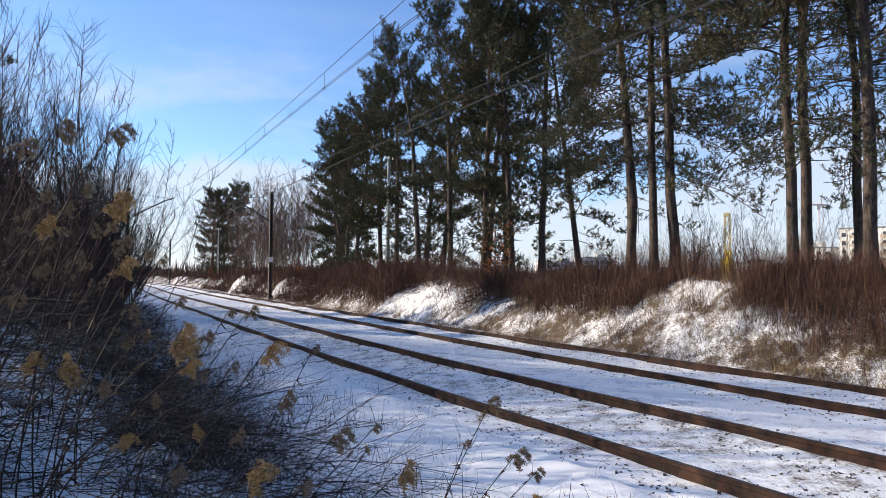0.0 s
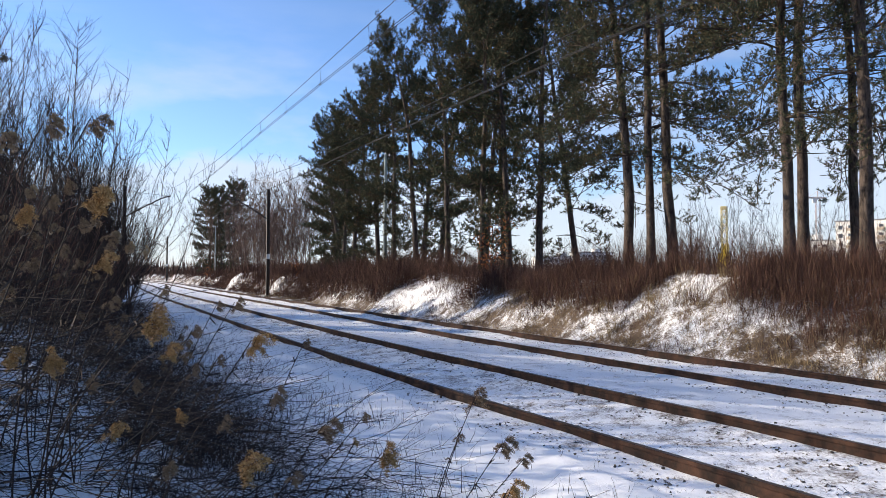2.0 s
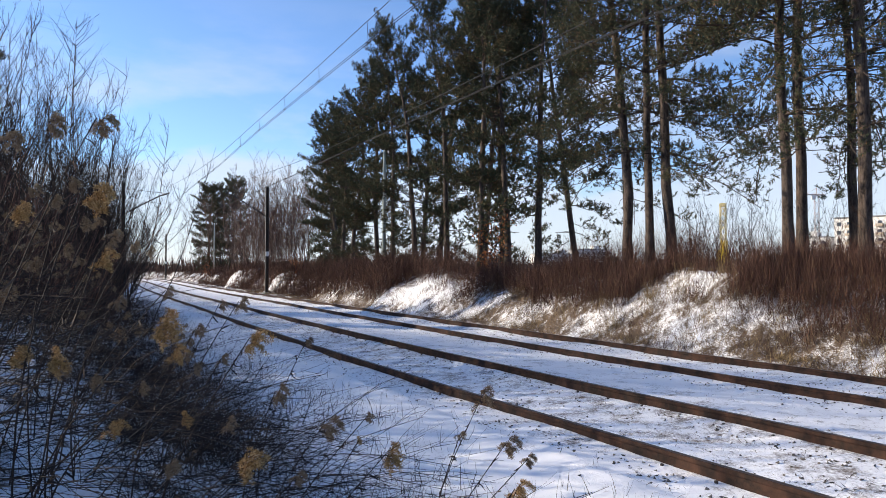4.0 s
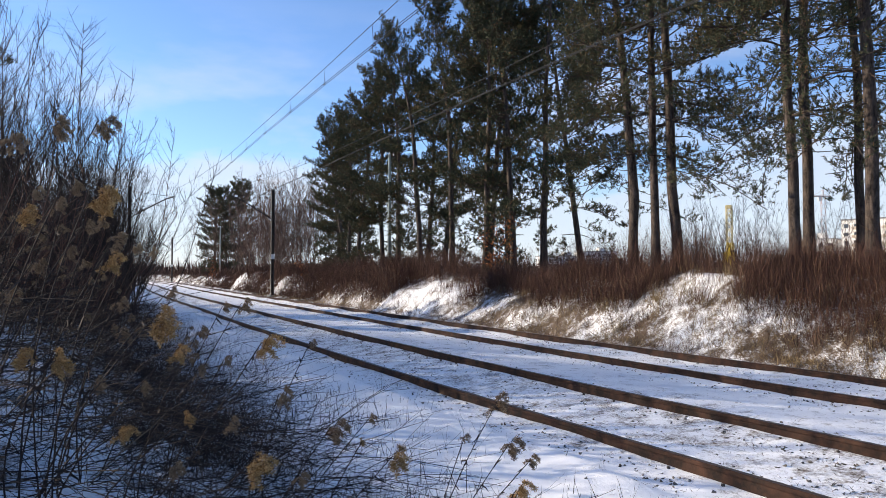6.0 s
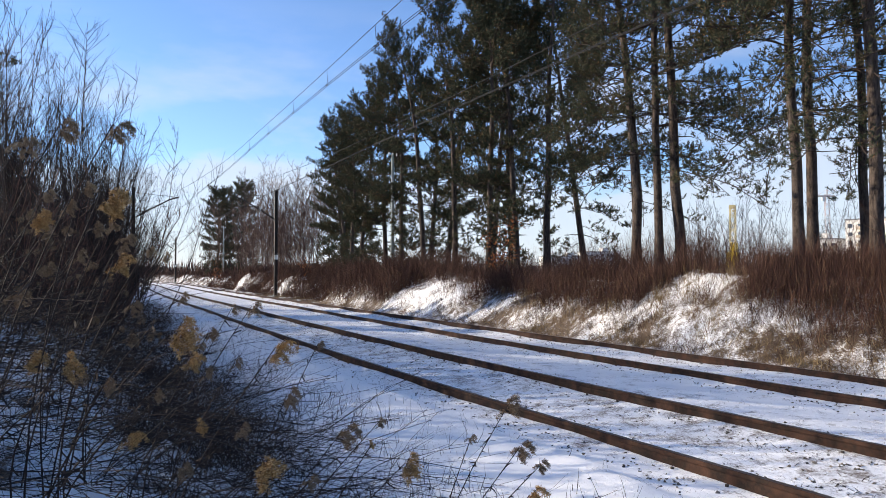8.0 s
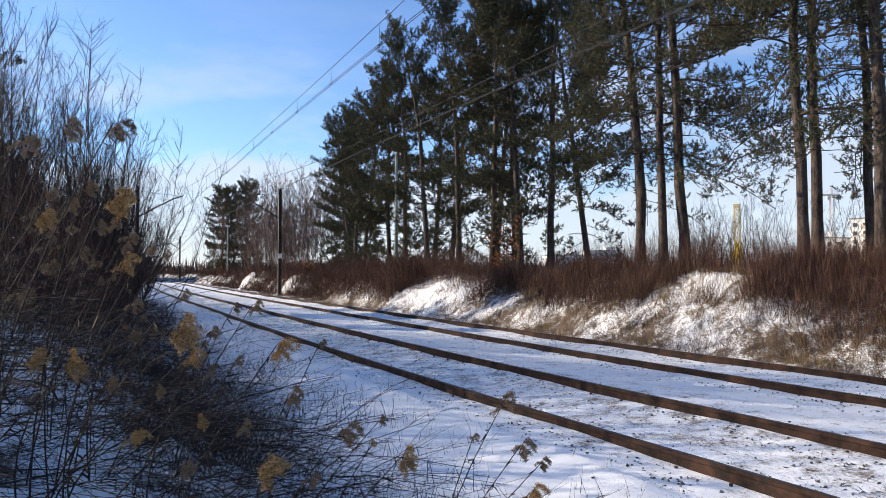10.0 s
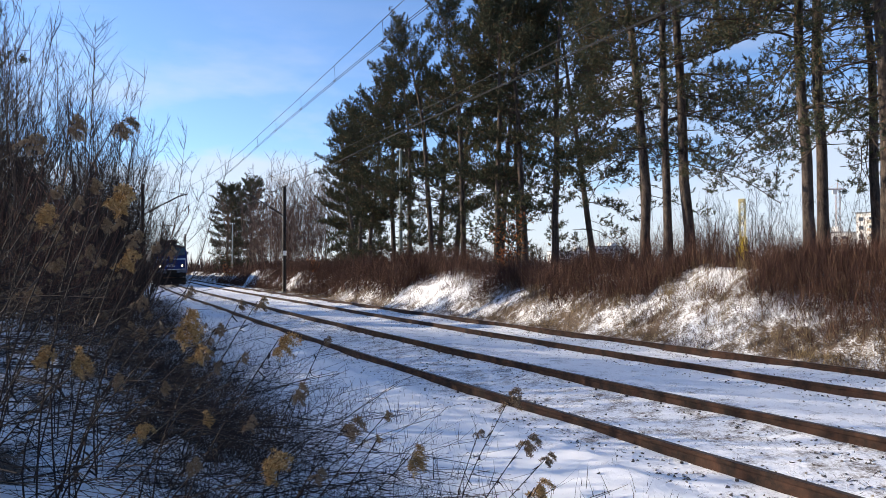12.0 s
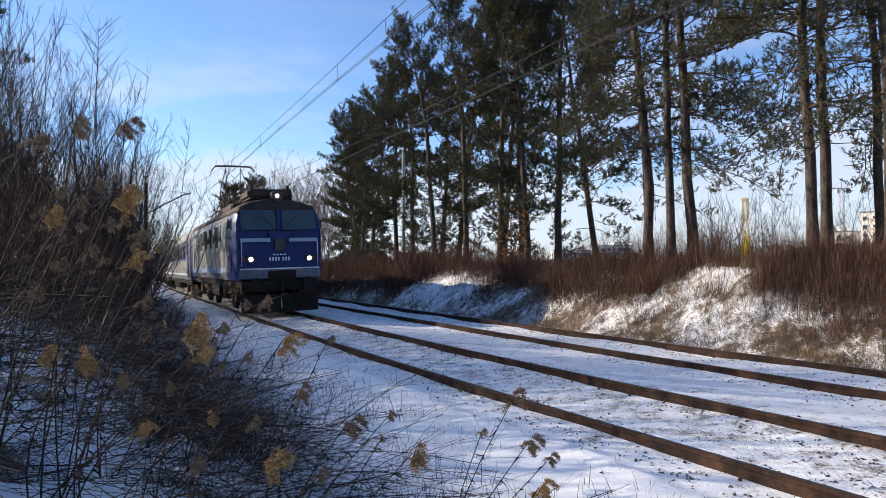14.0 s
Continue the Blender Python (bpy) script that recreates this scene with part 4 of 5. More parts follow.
def apartment_building(x, y, turn, w, d, storeys, bays, label, wall=PLASTER, base=0.5):
    t = thing("apartment_building", label, "building", pose(x, y, base, 0, 0, turn), group="far buildings")
    h = storeys * 2.9 + 1.0
    part("wall", box(bmesh.new(), 0, 0, h / 2, w, d, h), wall, t)
    part("roof", box(bmesh.new(), 0, 0, h + 0.2, w + 0.6, d + 0.6, 0.4), ROOF_GREY, t)
    part("stair_tower", box(bmesh.new(), w * 0.12, 0, h + 1.3, w * 0.16, d * 0.5, 2.2), wall, t)
    wb = box(bmesh.new(), 0, 0, 0, 1.3, 0.16, 1.35)
    wme = bpy.data.meshes.new("window")
    wb.to_mesh(wme)
    wb.free()
    wme.materials.append(PANE)
    bb = box(bmesh.new(), 0, 0, 0, 2.2, 1.1, 1.0)
    bme = bpy.data.meshes.new("balcony")
    bb.to_mesh(bme)
    bb.free()
    bme.materials.append(PLASTER_TAN)
    for k in range(storeys):
        for i in range(bays):
            px = -w / 2 + (i + 0.5) * w / bays
            part("window", wme, PANE, t).location = (px, -d / 2 - 0.03, 1.9 + k * 2.9)
            if i % 3 == 1:
                part("balcony", bme, PLASTER_TAN, t).location = (px, -d / 2 - 0.5, 1.1 + k * 2.9)
        for j in range(3):
            o = part("window", wme, PANE, t)
            o.matrix_basis = pose(-w / 2 - 0.03, -d / 2 + (j + 0.5) * d / 3, 1.9 + k * 2.9, 0, 0, 90)
    return t


apartment_building(242, 146, -78, 32, 13, 6, 10, "white apartment block with many windows beyond the field", base=1.0)
apartment_building(236, 172, -70, 14, 12, 4, 5, "cream apartment block behind the white one", base=0.5)
apartment_building(236, 330, -20, 26, 12, 3, 8, "low pale apartment block far behind the trees", base=0.5)
apartment_building(262, 332, -20, 22, 12, 4, 7, "pale apartment block far behind the trees", base=0.5)
apartment_building(205, 345, -15, 18, 12, 2, 6, "low tan building far behind the trees", PLASTER_TAN, base=0.5)


def lattice(bm, h, w, step, r):
    for sx in (-1, 1):
        for sy in (-1, 1):
            cyl(bm, (sx * w / 2, sy * w / 2, 0), (sx * w / 2, sy * w / 2, h), r, n=5)
    k, z = 0, 0.0
    while z < h - step * 0.5:
        c = [(-1, -1), (1, -1), (1, 1), (-1, 1)]
        for i in range(4):
            p, q = c[i], c[(i + 1) % 4]
            if k % 2:
                p, q = q, p
            cyl(bm, (p[0] * w / 2, p[1] * w / 2, z), (q[0] * w / 2, q[1] * w / 2, min(h, z + step)), r * 0.7, n=4)
        k, z = k + 1, z + step
    return bm


def yellow_mast():
    t = thing("drilling_mast", "yellow lattice mast of a building machine beyond the bank", "machine", pose(48.1, 43.2, 1.2, 0, 0, 30))
    part("mast", lattice(bmesh.new(), 5.8, 0.42, 0.6, 0.04), CREAM_YELLOW, t)
    bm = box(bmesh.new(), 0, 0, 1.1, 0.95, 0.95, 2.0, 0.08)
    box(bm, 0.25, 0, 2.5, 0.5, 0.6, 0.8, 0.05)
    part("base_block", bm, YELLOW, t)
    part("head", box(bmesh.new(), 0, 0, 5.9, 0.55, 0.5, 0.3, 0.04), CREAM_YELLOW, t)


def tower_crane():
    t = thing("tower_crane", "red and grey tower crane far off", "crane", pose(277, 199, 0.5, 0, 0, 140))
    part("tower", lattice(bmesh.new(), 34, 1.6, 2.4, 0.09), CRANE_RED, t)
    bm = bmesh.new()
    cyl(bm, (-3, 0, 33), (4, 0, 33.3), 0.35, n=6)
    cyl(bm, (0, 0, 33), (0, 0, 36), 0.25, n=6)
    cyl(bm, (0, 0, 36), (4, 0, 33.3), 0.08, n=5)
    cyl(bm, (0, 0, 36), (-3, 0, 33), 0.08, n=5)
    part("jib", bm, CRANE_RED, t)
    part("counterweight", box(bmesh.new(), -2.6, 0, 32, 1.5, 1.4, 1.8), CONCRETE, t)
    part("cab", box(bmesh.new(), 1.2, 0, 32, 1.5, 1.5, 1.8, 0.1), INSULATOR, t)


yellow_mast()
tower_crane()

# ---------------- the train ----------------
BLUE = simple("blue_loco_paint", (0.004, 0.015, 0.10), (0.007, 0.024, 0.135), 0.45, 0, 1.5, 0.05, 0.25)
PALE_BLUE = simple("pale_blue_paint", (0.25, 0.34, 0.48), (0.32, 0.41, 0.54), 0.5, 0, 3)
WHITE_PAINT = simple("white_stripe_paint", (0.62, 0.64, 0.68), (0.72, 0.73, 0.76), 0.45, 0, 3)
# Light grey paint, its colour darkened and mottled for the shade of the shrubs.
SILVER = simple("shaded_grey_loco_paint", (0.13, 0.128, 0.125), (0.27, 0.265, 0.255), 0.5, 0, 1.2, 0.05, stretch=(1, 1, 0.3))
ROOF_BROWN = simple("sooty_roof_paint", (0.035, 0.026, 0.022), (0.075, 0.055, 0.045), 0.8, 0, 2, 0.2)
UNDER = simple("grimy_underframe", (0.008, 0.007, 0.006), (0.024, 0.018, 0.014), 0.9, 0.0, 4, 0.3)
GRIME = simple("rusty_brown_bogie", (0.09, 0.05, 0.03), (0.16, 0.09, 0.055), 0.85, 0.1, 4, 0.3)
CAB_GLASS = simple("greenish_cab_glass", (0.015, 0.03, 0.032), (0.03, 0.05, 0.05), 0.08, 0, 1, spec=0.8)
CHROME = simple("bright_trim", (0.5, 0.5, 0.5), (0.62, 0.62, 0.62), 0.3, 0.9, 3)
LAMP = Mat("lamp_lens_white", 0.2).color((1.0, 0.9, 0.75)).glow((1.0, 0.80, 0.55), 4.5).m
APRON = simple("grimy_apron_paint", (0.09, 0.11, 0.14), (0.17, 0.19, 0.22), 0.7, 0, 4)
LAMP_RIM = simple("dark_lamp_rim", (0.03, 0.03, 0.03), (0.06, 0.055, 0.05), 0.4, 0.5, 6)


def shell(profile, length, rake, end_scale, open_ends=False):
    """A body lofted along y from a half profile (x, z); rake: how far the ends lean back by height."""
    prof = [(x, z) for x, z in profile] + [(-x, z) for x, z in reversed(profile) if x > 0]
    cz = 2.2
    secs = []
    for y, k in ((0.0, end_scale), (0.10, 0.5 + end_scale / 2), (0.32, 1.0), (2.2, 1.0), (length / 2, 1.0), (length - 2.2, 1.0), (length - 0.32, 1.0), (length - 0.1, 0.5 + end_scale / 2), (length, end_scale)):
        lean = max(0.0, 1 - min(y, length - y) / 2.2)
        sgn = 1 if y < length / 2 else -1
        secs.append([(x * k, y + sgn * lean * max(0.0, z - 2.85) * rake, cz + (z - cz) * (0.5 + k / 2)) for x, z in prof])
    n = len(prof)
    V = [p for s in secs for p in s]
    Fc = [[i * n + j, i * n + (j + 1) % n, (i + 1) * n + (j + 1) % n, (i + 1) * n + j] for i in range(len(secs) - 1) for j in range(n)]
    if not open_ends:
        Fc += [[j for j in range(n)][::-1], [(len(secs) - 1) * n + j for j in range(n)]]
    return V, Fc


def wheelset(parent, y, r, name="wheelset"):
    bm = bmesh.new()
    for sx in (-1, 1):
        cyl(bm, (sx * 0.70, 0, 0), (sx * 0.83, 0, 0), r, n=28)
        cyl(bm, (sx * 0.68, 0, 0), (sx * 0.71, 0, 0), r + 0.03, n=28)
        for k in range(8):
            a = k * math.pi / 4
            box(bm, 0, 0, 0, 0.03, 0.09, r * 0.8, 0, Matrix.Translation((sx * 0.84, 0, 0)) @ Matrix.Rotation(a, 4, "X") @ Matrix.Translation((0, 0, r * 0.45)))
    cyl(bm, (-0.9, 0, 0), (0.9, 0, 0), 0.09, n=10)
    o = part(name, bm, UNDER, parent)
    o.location = (0, y, r)
    return o


def bogie(parent, y, base, r):
    bm = bmesh.new()
    for sx in (-1, 1):
        box(bm, sx * 1.02, y, 0.78, 0.14, base + 1.5, 0.22, 0.03)
        for dy in (-base / 2, base / 2):
            box(bm, sx * 1.08, y + dy, r, 0.24, 0.34, 0.36, 0.04)
            cyl(bm, (sx * 1.1, y + dy - 0.3, 0.62), (sx * 1.1, y + dy - 0.3, 0.95), 0.09, n=10)
            cyl(bm, (sx * 1.1, y + dy + 0.3, 0.62), (sx * 1.1, y + dy + 0.3, 0.95), 0.09, n=10)
        box(bm, sx * 1.05, y, 0.5, 0.1, 0.5, 0.5, 0.03)
    box(bm, 0, y, 0.75, 2.0, 0.5, 0.2, 0.03)
    return part("bogie", bm, GRIME, parent)


def disc(x, y0, y1, z, r, n=20):
    return cyl(bmesh.new(), (x, y0, z), (x, y1, z), r, n=n)


LOCO_L = 15.4


def build_loco():
    t = thing("locomotive", "blue electric locomotive with pale stripes, lit headlamps and raised pantograph", "locomotive")
    prof = [(1.42, 1.22), (1.50, 1.45), (1.52, 2.85), (1.50, 3.25), (1.42, 3.55)]
    top = [(1.435, 3.53), (1.30, 3.78), (0.95, 3.93), (0.5, 4.02), (0.0, 4.05)]
    lower = prof + [(0.0, 3.56)]
    V, Fc = shell(lower, LOCO_L, 0.28, 0.95)
    body = part("body", (V, Fc), BLUE, t, "blue body with light grey sides")
    body.data.materials.append(SILVER)
    body.data.materials.append(PALE_BLUE)
    for p in body.data.polygons:
        if abs(p.normal.x) > 0.6 and 1.9 < p.center.y < LOCO_L - 1.9:
            p.material_index = 1
    roof = part("roof", shell([(1.0, 3.50)] + top, LOCO_L, 0.28, 0.95), ROOF_BROWN, t, "sooty dark brown roof", True)

    def lean(z):
        return max(0.0, (2.2 + (z - 2.2) * 1.03) - 2.85) * 0.28
    # windscreens, pillar, trims on the raked front
    for sx in (-1, 1):
        bm = box(bmesh.new(), sx * 0.70, lean(3.28) - 0.012, 3.28, 1.18, 0.05, 0.70, 0.012, None)
        for v in bm.verts:
            v.co.y = lean(v.co.z) + (v.co.y - lean(3.28))
        part("windscreen", bm, CAB_GLASS, t, "dark greenish windscreen")
        bm = box(bmesh.new(), sx * 0.82, -0.012, 2.58, 1.0, 0.03, 0.13, 0.006)
        part("stripe", bm, PALE_BLUE, t, "pale stripe")
        head = part("headlamp", disc(sx * 1.0, 0.05, -0.10, 1.93, 0.13), LAMP_RIM, t)
        part("lens", disc(sx * 1.0, -0.085, -0.115, 1.93, 0.075), LAMP, head, "glowing white lens")
        part("tail_lamp", disc(sx * 1.22, 0.05, -0.07, 1.93, 0.075), LAMP_RIM, t)
        # buffers
        b = part("buffer", cyl(bmesh.new(), (sx * 0.875, 0.1, 1.06), (sx * 0.875, -0.42, 1.06), 0.10, 0.09, 14), UNDER, t)
        part("buffer_plate", disc(sx * 0.875, -0.42, -0.47, 1.06, 0.24), UNDER, b)
        # handrails
        part("handrail", wire([(sx * 1.30, -0.02, 1.7), (sx * 1.30, -0.07, 1.8), (sx * 1.30, -0.07, 2.5), (sx * 1.30, -0.02, 2.6)], 0.018, 6), CHROME, t)
        part("wiper", wire([(sx * 0.2, lean(2.98) - 0.05, 2.98), (sx * 0.55, lean(3.4) - 0.05, 3.4)], 0.012, 5), LAMP_RIM, t)
    part("centre_pillar", box(bmesh.new(), 0, lean(3.3) - 0.01, 3.28, 0.14, 0.08, 0.74, 0.01, None), BLUE, t)
    part("front_panel", box(bmesh.new(), 0, -0.005, 2.72, 0.72, 0.03, 0.34, 0.01), BLUE, t)
    bm = box(bmesh.new(), 0, -0.03, 2.42, 0.32, 0.05, 0.42, 0.02)
    box(bm, 0.18, -0.05, 2.45, 0.04, 0.05, 0.2, 0.01)
    part("cable_socket", bm, LAMP_RIM, t)
    # numbering as plain bars
    for k in range(4):
        part("number_bar", box(bmesh.new(), -0.34 + k * 0.098, -0.008, 1.93, 0.06, 0.02, 0.125), WHITE_PAINT, t)
    for k in range(3):
        part("number_bar", box(bmesh.new(), 0.11 + k * 0.098, -0.008, 1.93, 0.06, 0.02, 0.125), WHITE_PAINT, t)
    for k in range(4):
        part("number_bar", box(bmesh.new(), -0.2 + k * 0.12, -0.008, 2.08, 0.07, 0.02, 0.045), WHITE_PAINT, t)
    part("waist_line", box(bmesh.new(), 0, -0.012, 1.60, 2.72, 0.03, 0.045), WHITE_PAINT, t)
    part("apron", box(bmesh.new(), 0, 0.03, 1.42, 2.8, 0.14, 0.30, 0.03), APRON, t, "pale blue grimy apron below the front")
    part("coupling_recess", box(bmesh.new(), 0.05, -0.05, 1.36, 0.95, 0.04, 0.34, 0.02), UNDER, t)
    part("buffer_beam", box(bmesh.new(), 0, 0.12, 1.02, 2.66, 0.4, 0.34, 0.03), UNDER, t)
    bm = bmesh.new()
    for sx in (-1, 1):
        box(bm, sx * 0.66, -0.12, 0.42, 1.32, 0.06, 0.62, 0.02, Matrix.Rotation(sx * 0.16, 4, "Z"))
    part("snow_plough", bm, UNDER, t)
    bm = box(bmesh.new(), 0, -0.2, 1.06, 0.16, 0.4, 0.22, 0.04)
    box(bm, 0, -0.32, 0.82, 0.08, 0.08, 0.5, 0.03)
    part("coupling_hook", bm, UNDER, t)
    for sx in (-0.45, 0.45):
        part("brake_hose", wire([(sx, -0.02, 0.95), (sx, -0.16, 0.8), (sx, -0.2, 0.6), (sx, -0.12, 0.45)], 0.03, 7), UNDER, t)
    # roof lamp, horn, boxes
    lamp = part("roof_lamp", disc(0.0, 0.75, 0.22, 4.12, 0.20), LAMP_RIM, t)
    part("lens", disc(0.0, 0.23, 0.20, 4.12, 0.065), LAMP, lamp, "glowing white lens")
    bm = box(bmesh.new(), -0.15, 1.7, 4.25, 1.5, 1.8, 0.34, 0.08)
    part("resistor_box", bm, ROOF_BROWN, t)
    bm = cyl(bmesh.new(), (0.62, 0.9, 3.95), (0.62, 0.9, 4.42), 0.05, n=8)
    cyl(bm, (0.62, 0.75, 4.2), (0.62, 1.1, 4.2), 0.04, 0.08, 8)
    part("horn", bm, LAMP_RIM, t)
    part("roof_box", box(bmesh.new(), 0.0, 6.5, 4.1, 1.7, 3.0, 0.26, 0.06), ROOF_BROWN, t)
    for y in np.arange(2.2, 13.4, 1.4):
        bm = bmesh.new()
        for k in range(3):
            cyl(bm, (-0.75, y, 4.0 + k * 0.07), (-0.75, y, 4.04 + k * 0.07), 0.07, n=8)
        part("insulator", bm, LAMP_RIM, t)
    part("bus_bar", wire([(-0.75, 2.0, 4.24), (-0.75, 7, 4.24), (-0.75, 13.4, 4.24)], 0.025, 6), GRIME, t)
    # raised rear pantograph and folded front one
    for yp, raised in ((10.0, True), (3.4, False)):
        pan = part("pantograph", box(bmesh.new(), 0, yp, 4.17, 1.3, 1.5, 0.07, 0.01), GRIME, t)
        ztop, zmid, out = (6.41, 5.3, 1.05) if raised else (4.52, 4.34, 1.9)
        for sx in (-0.55, 0.55):
            for sy in (-1, 1):
                part("pantograph_arm", wire([(sx, yp + sy * 0.35, 4.2), (sx * 0.85, yp + sy * out, zmid)], 0.028, 6), GRIME, pan)
                part("pantograph_rod", wire([(sx * 0.85, yp + sy * out, zmid), (sx * 0.6, yp, ztop - 0.06)], 0.02, 6), GRIME, pan)
        if raised:
            part("brace", wire([(-0.5, yp - 1.0, zmid), (0.5, yp, ztop - 0.1)], 0.012, 5), GRIME, pan)
            part("brace", wire([(0.5, yp - 1.0, zmid), (-0.5, yp, ztop - 0.1)], 0.012, 5), GRIME, pan)
        for dy in (-0.14, 0.14):
            part("collector_bow", wire([(-0.98, yp + dy, ztop - 0.22), (-0.8, yp + dy, ztop), (0, yp + dy, ztop + 0.02), (0.8, yp + dy, ztop), (0.98, yp + dy, ztop - 0.22)], 0.026, 6), GRIME, pan)
    # sides: cab window, door, engine-room windows, grilles, stripe
    for sx in (-1, 1):
        def pane(y, z, w, h, name, mat, proud=0.0, lab=""):
            part(name, box(bmesh.new(), sx * (1.515 + proud), y, z, 0.035, w, h, 0.008), mat, t, lab)
        pane(0.95, 3.0, 0.62, 0.72, "cab_window", CAB_GLASS, 0.0)
        pane(1.75, 2.45, 0.62, 1.9, "cab_door", SILVER, 0.006)
        pane(1.75, 3.0, 0.42, 0.6, "cab_window", CAB_GLASS, 0.02)
        for y in (3.6, 5.4, 7.2, 9.0, 10.8):
            pane(y, 2.98, 0.85, 0.62, "engine_room_window", CAB_GLASS, 0.0)
        for y in (4.5, 6.3, 8.1, 9.9):
            pane(y, 2.85, 0.7, 0.8, "grille", UNDER, 0.0)
        pane(13.4, 2.45, 0.62, 1.9, "cab_door", SILVER, 0.006)
        pane(LOCO_L / 2, 1.56, LOCO_L - 4.0, 0.22, "side_stripe", PALE_BLUE, 0.0)
        pane(1.35, 1.75, 1.3, 0.55, "side_panel", BLUE, 0.004)
        pane(1.35, 2.15, 0.16, 0.16, "side_badge", WHITE_PAINT, 0.012)
        part("handrail", wire([(sx * 1.53, 1.35, 1.5), (sx * 1.58, 1.35, 1.6), (sx * 1.58, 1.35, 2.9), (sx * 1.53, 1.35, 3.0)], 0.016, 6), CHROME, t)
        part("mirror", box(bmesh.new(), sx * 1.6, 0.62, 3.15, 0.12, 0.06, 0.3, 0.02), LAMP_RIM, t)
        bm = bmesh.new()
        for k in range(3):
            box(bm, sx * 1.32, 1.75, 0.45 + k * 0.32, 0.28, 0.5, 0.04)
        box(bm, sx * 1.32, 1.5, 0.8, 0.03, 0.03, 0.9)
        box(bm, sx * 1.32, 2.0, 0.8, 0.03, 0.03, 0.9)
        part("step", bm, GRIME, t)
    part("underframe", box(bmesh.new(), 0, LOCO_L / 2, 1.1, 2.6, LOCO_L - 0.6, 0.3, 0.03), UNDER, t)
    part("battery_box", box(bmesh.new(), 0, LOCO_L / 2, 0.75, 2.4, 2.4, 0.55, 0.05), UNDER, t)
    wheels = []
    for y in (3.6, LOCO_L - 3.6):
        bogie(t, y, 3.0, 0.62)
        wheels += [wheelset(t, y - 1.5, 0.625), wheelset(t, y + 1.5, 0.625)]
    return t, wheels


COACH_L = 24.2


def build_coach():
    t = thing("passenger_coach", "light grey passenger coach with blue window band", "railway coach", group="coaches of the train")
    prof = [(1.36, 1.0), (1.42, 1.25), (1.43, 3.2), (1.36, 3.5), (0.0, 3.52)]
    part("body", shell(prof, COACH_L, 0.0, 0.96), SILVER, t, "light grey body")
    part("roof", shell([(1.0, 3.4), (1.34, 3.5), (1.15, 3.78), (0.7, 3.96), (0.0, 4.02)], COACH_L, 0.0, 0.95), simple_roof, t, "grey roof", True)
    part("underframe", box(bmesh.new(), 0, COACH_L / 2, 0.9, 2.5, COACH_L - 1.2, 0.3, 0.03), UNDER, t)
    part("battery_box", box(bmesh.new(), 0, COACH_L / 2, 0.6, 2.3, 4.5, 0.5, 0.05), UNDER, t)
    part("gangway", box(bmesh.new(), 0, -0.15, 2.2, 1.3, 0.5, 2.3, 0.1), UNDER, t)
    for sx in (-1, 1):
        part("window_band", box(bmesh.new(), sx * 1.42, COACH_L / 2, 2.62, 0.03, COACH_L - 3.6, 1.05), BLUE, t, "blue band along the windows")
        for k in range(10):
            part("window", box(bmesh.new(), sx * 1.435, 3.0 + k * 2.02, 2.62, 0.03, 1.25, 0.85, 0.02), CAB_GLASS, t)
        for y in (0.9, COACH_L - 0.9):
            part("door", box(bmesh.new(), sx * 1.43, y, 2.2, 0.04, 0.8, 2.1, 0.02), BLUE, t)
            part("door_window", box(bmesh.new(), sx * 1.45, y, 2.75, 0.03, 0.45, 0.7, 0.02), CAB_GLASS, t)
        part("sill_line", box(bmesh.new(), sx * 1.43, COACH_L / 2, 1.3, 0.02, COACH_L - 0.8, 0.1), WHITE_PAINT, t)
    for y in (2.9, COACH_L - 2.9):
        bogie(t, y, 2.5, 0.46)
        for dy in (-1.25, 1.25):
            wheelset(t, y + dy, 0.46)
    return t


simple_roof = simple("grey_coach_roof", (0.22, 0.22, 0.23), (0.32, 0.32, 0.33), 0.7, 0, 1.0)
loco, loco_wheels = build_loco()
coaches = [build_coach()]
for _ in range(3):
    coaches.append(copy_thing(coaches[0], Matrix()))


# ---------------- goldenrods and other single plants of the verge ----------------
def seed_head(seed, mat, m=18, wide=0.0042):
    """A fluffy one-sided plume about 0.15 m across, drooping to +x."""
    rng = np.random.default_rng(seed)
    C, P, R = [], [], []
    spine = polyline((0, 0, -0.05), (0.5, 0, 1), 0.09, 5, rng, 0.0, 0.08)
    P.append(spine)
    R.append(np.linspace(0.0026, 0.0012, 5))
    for k in range(9):
        q = spine[k % 5]
        az = rng.normal() * 1.1
        br = polyline(q, (np.cos(az), np.sin(az), rng.uniform(0.1, 0.9)), rng.uniform(0.05, 0.10), 6, rng, -0.38, 0.12)
        P.append(br[:5])
        R.append(np.linspace(0.0015, 0.0008, 5))
        for f in np.linspace(0.8, 4.99, 13):
            i = int(f)
            C.append(br[i] + (br[i + 1] - br[i]) * (f - i) + rng.normal(size=3) * 0.004)
    C = np.array(C)
    A = np.zeros_like(C)
    A[:, 2] = 0.35
    fl = tufts(C, A, rng, m, 0.012, wide, 0.011)
    return mesh_of("seed_head", *fl, mat), tubes(P, R, 3)


HEADS = {0: [seed_head(60 + k, FLUFF) for k in range(4)], 1: [seed_head(70 + k, FLUFF_GREY) for k in range(4)], 2: [seed_head(80 + k, FLUFF_GREY, 7, 0.010) for k in range(4)]}
PLANTS = []


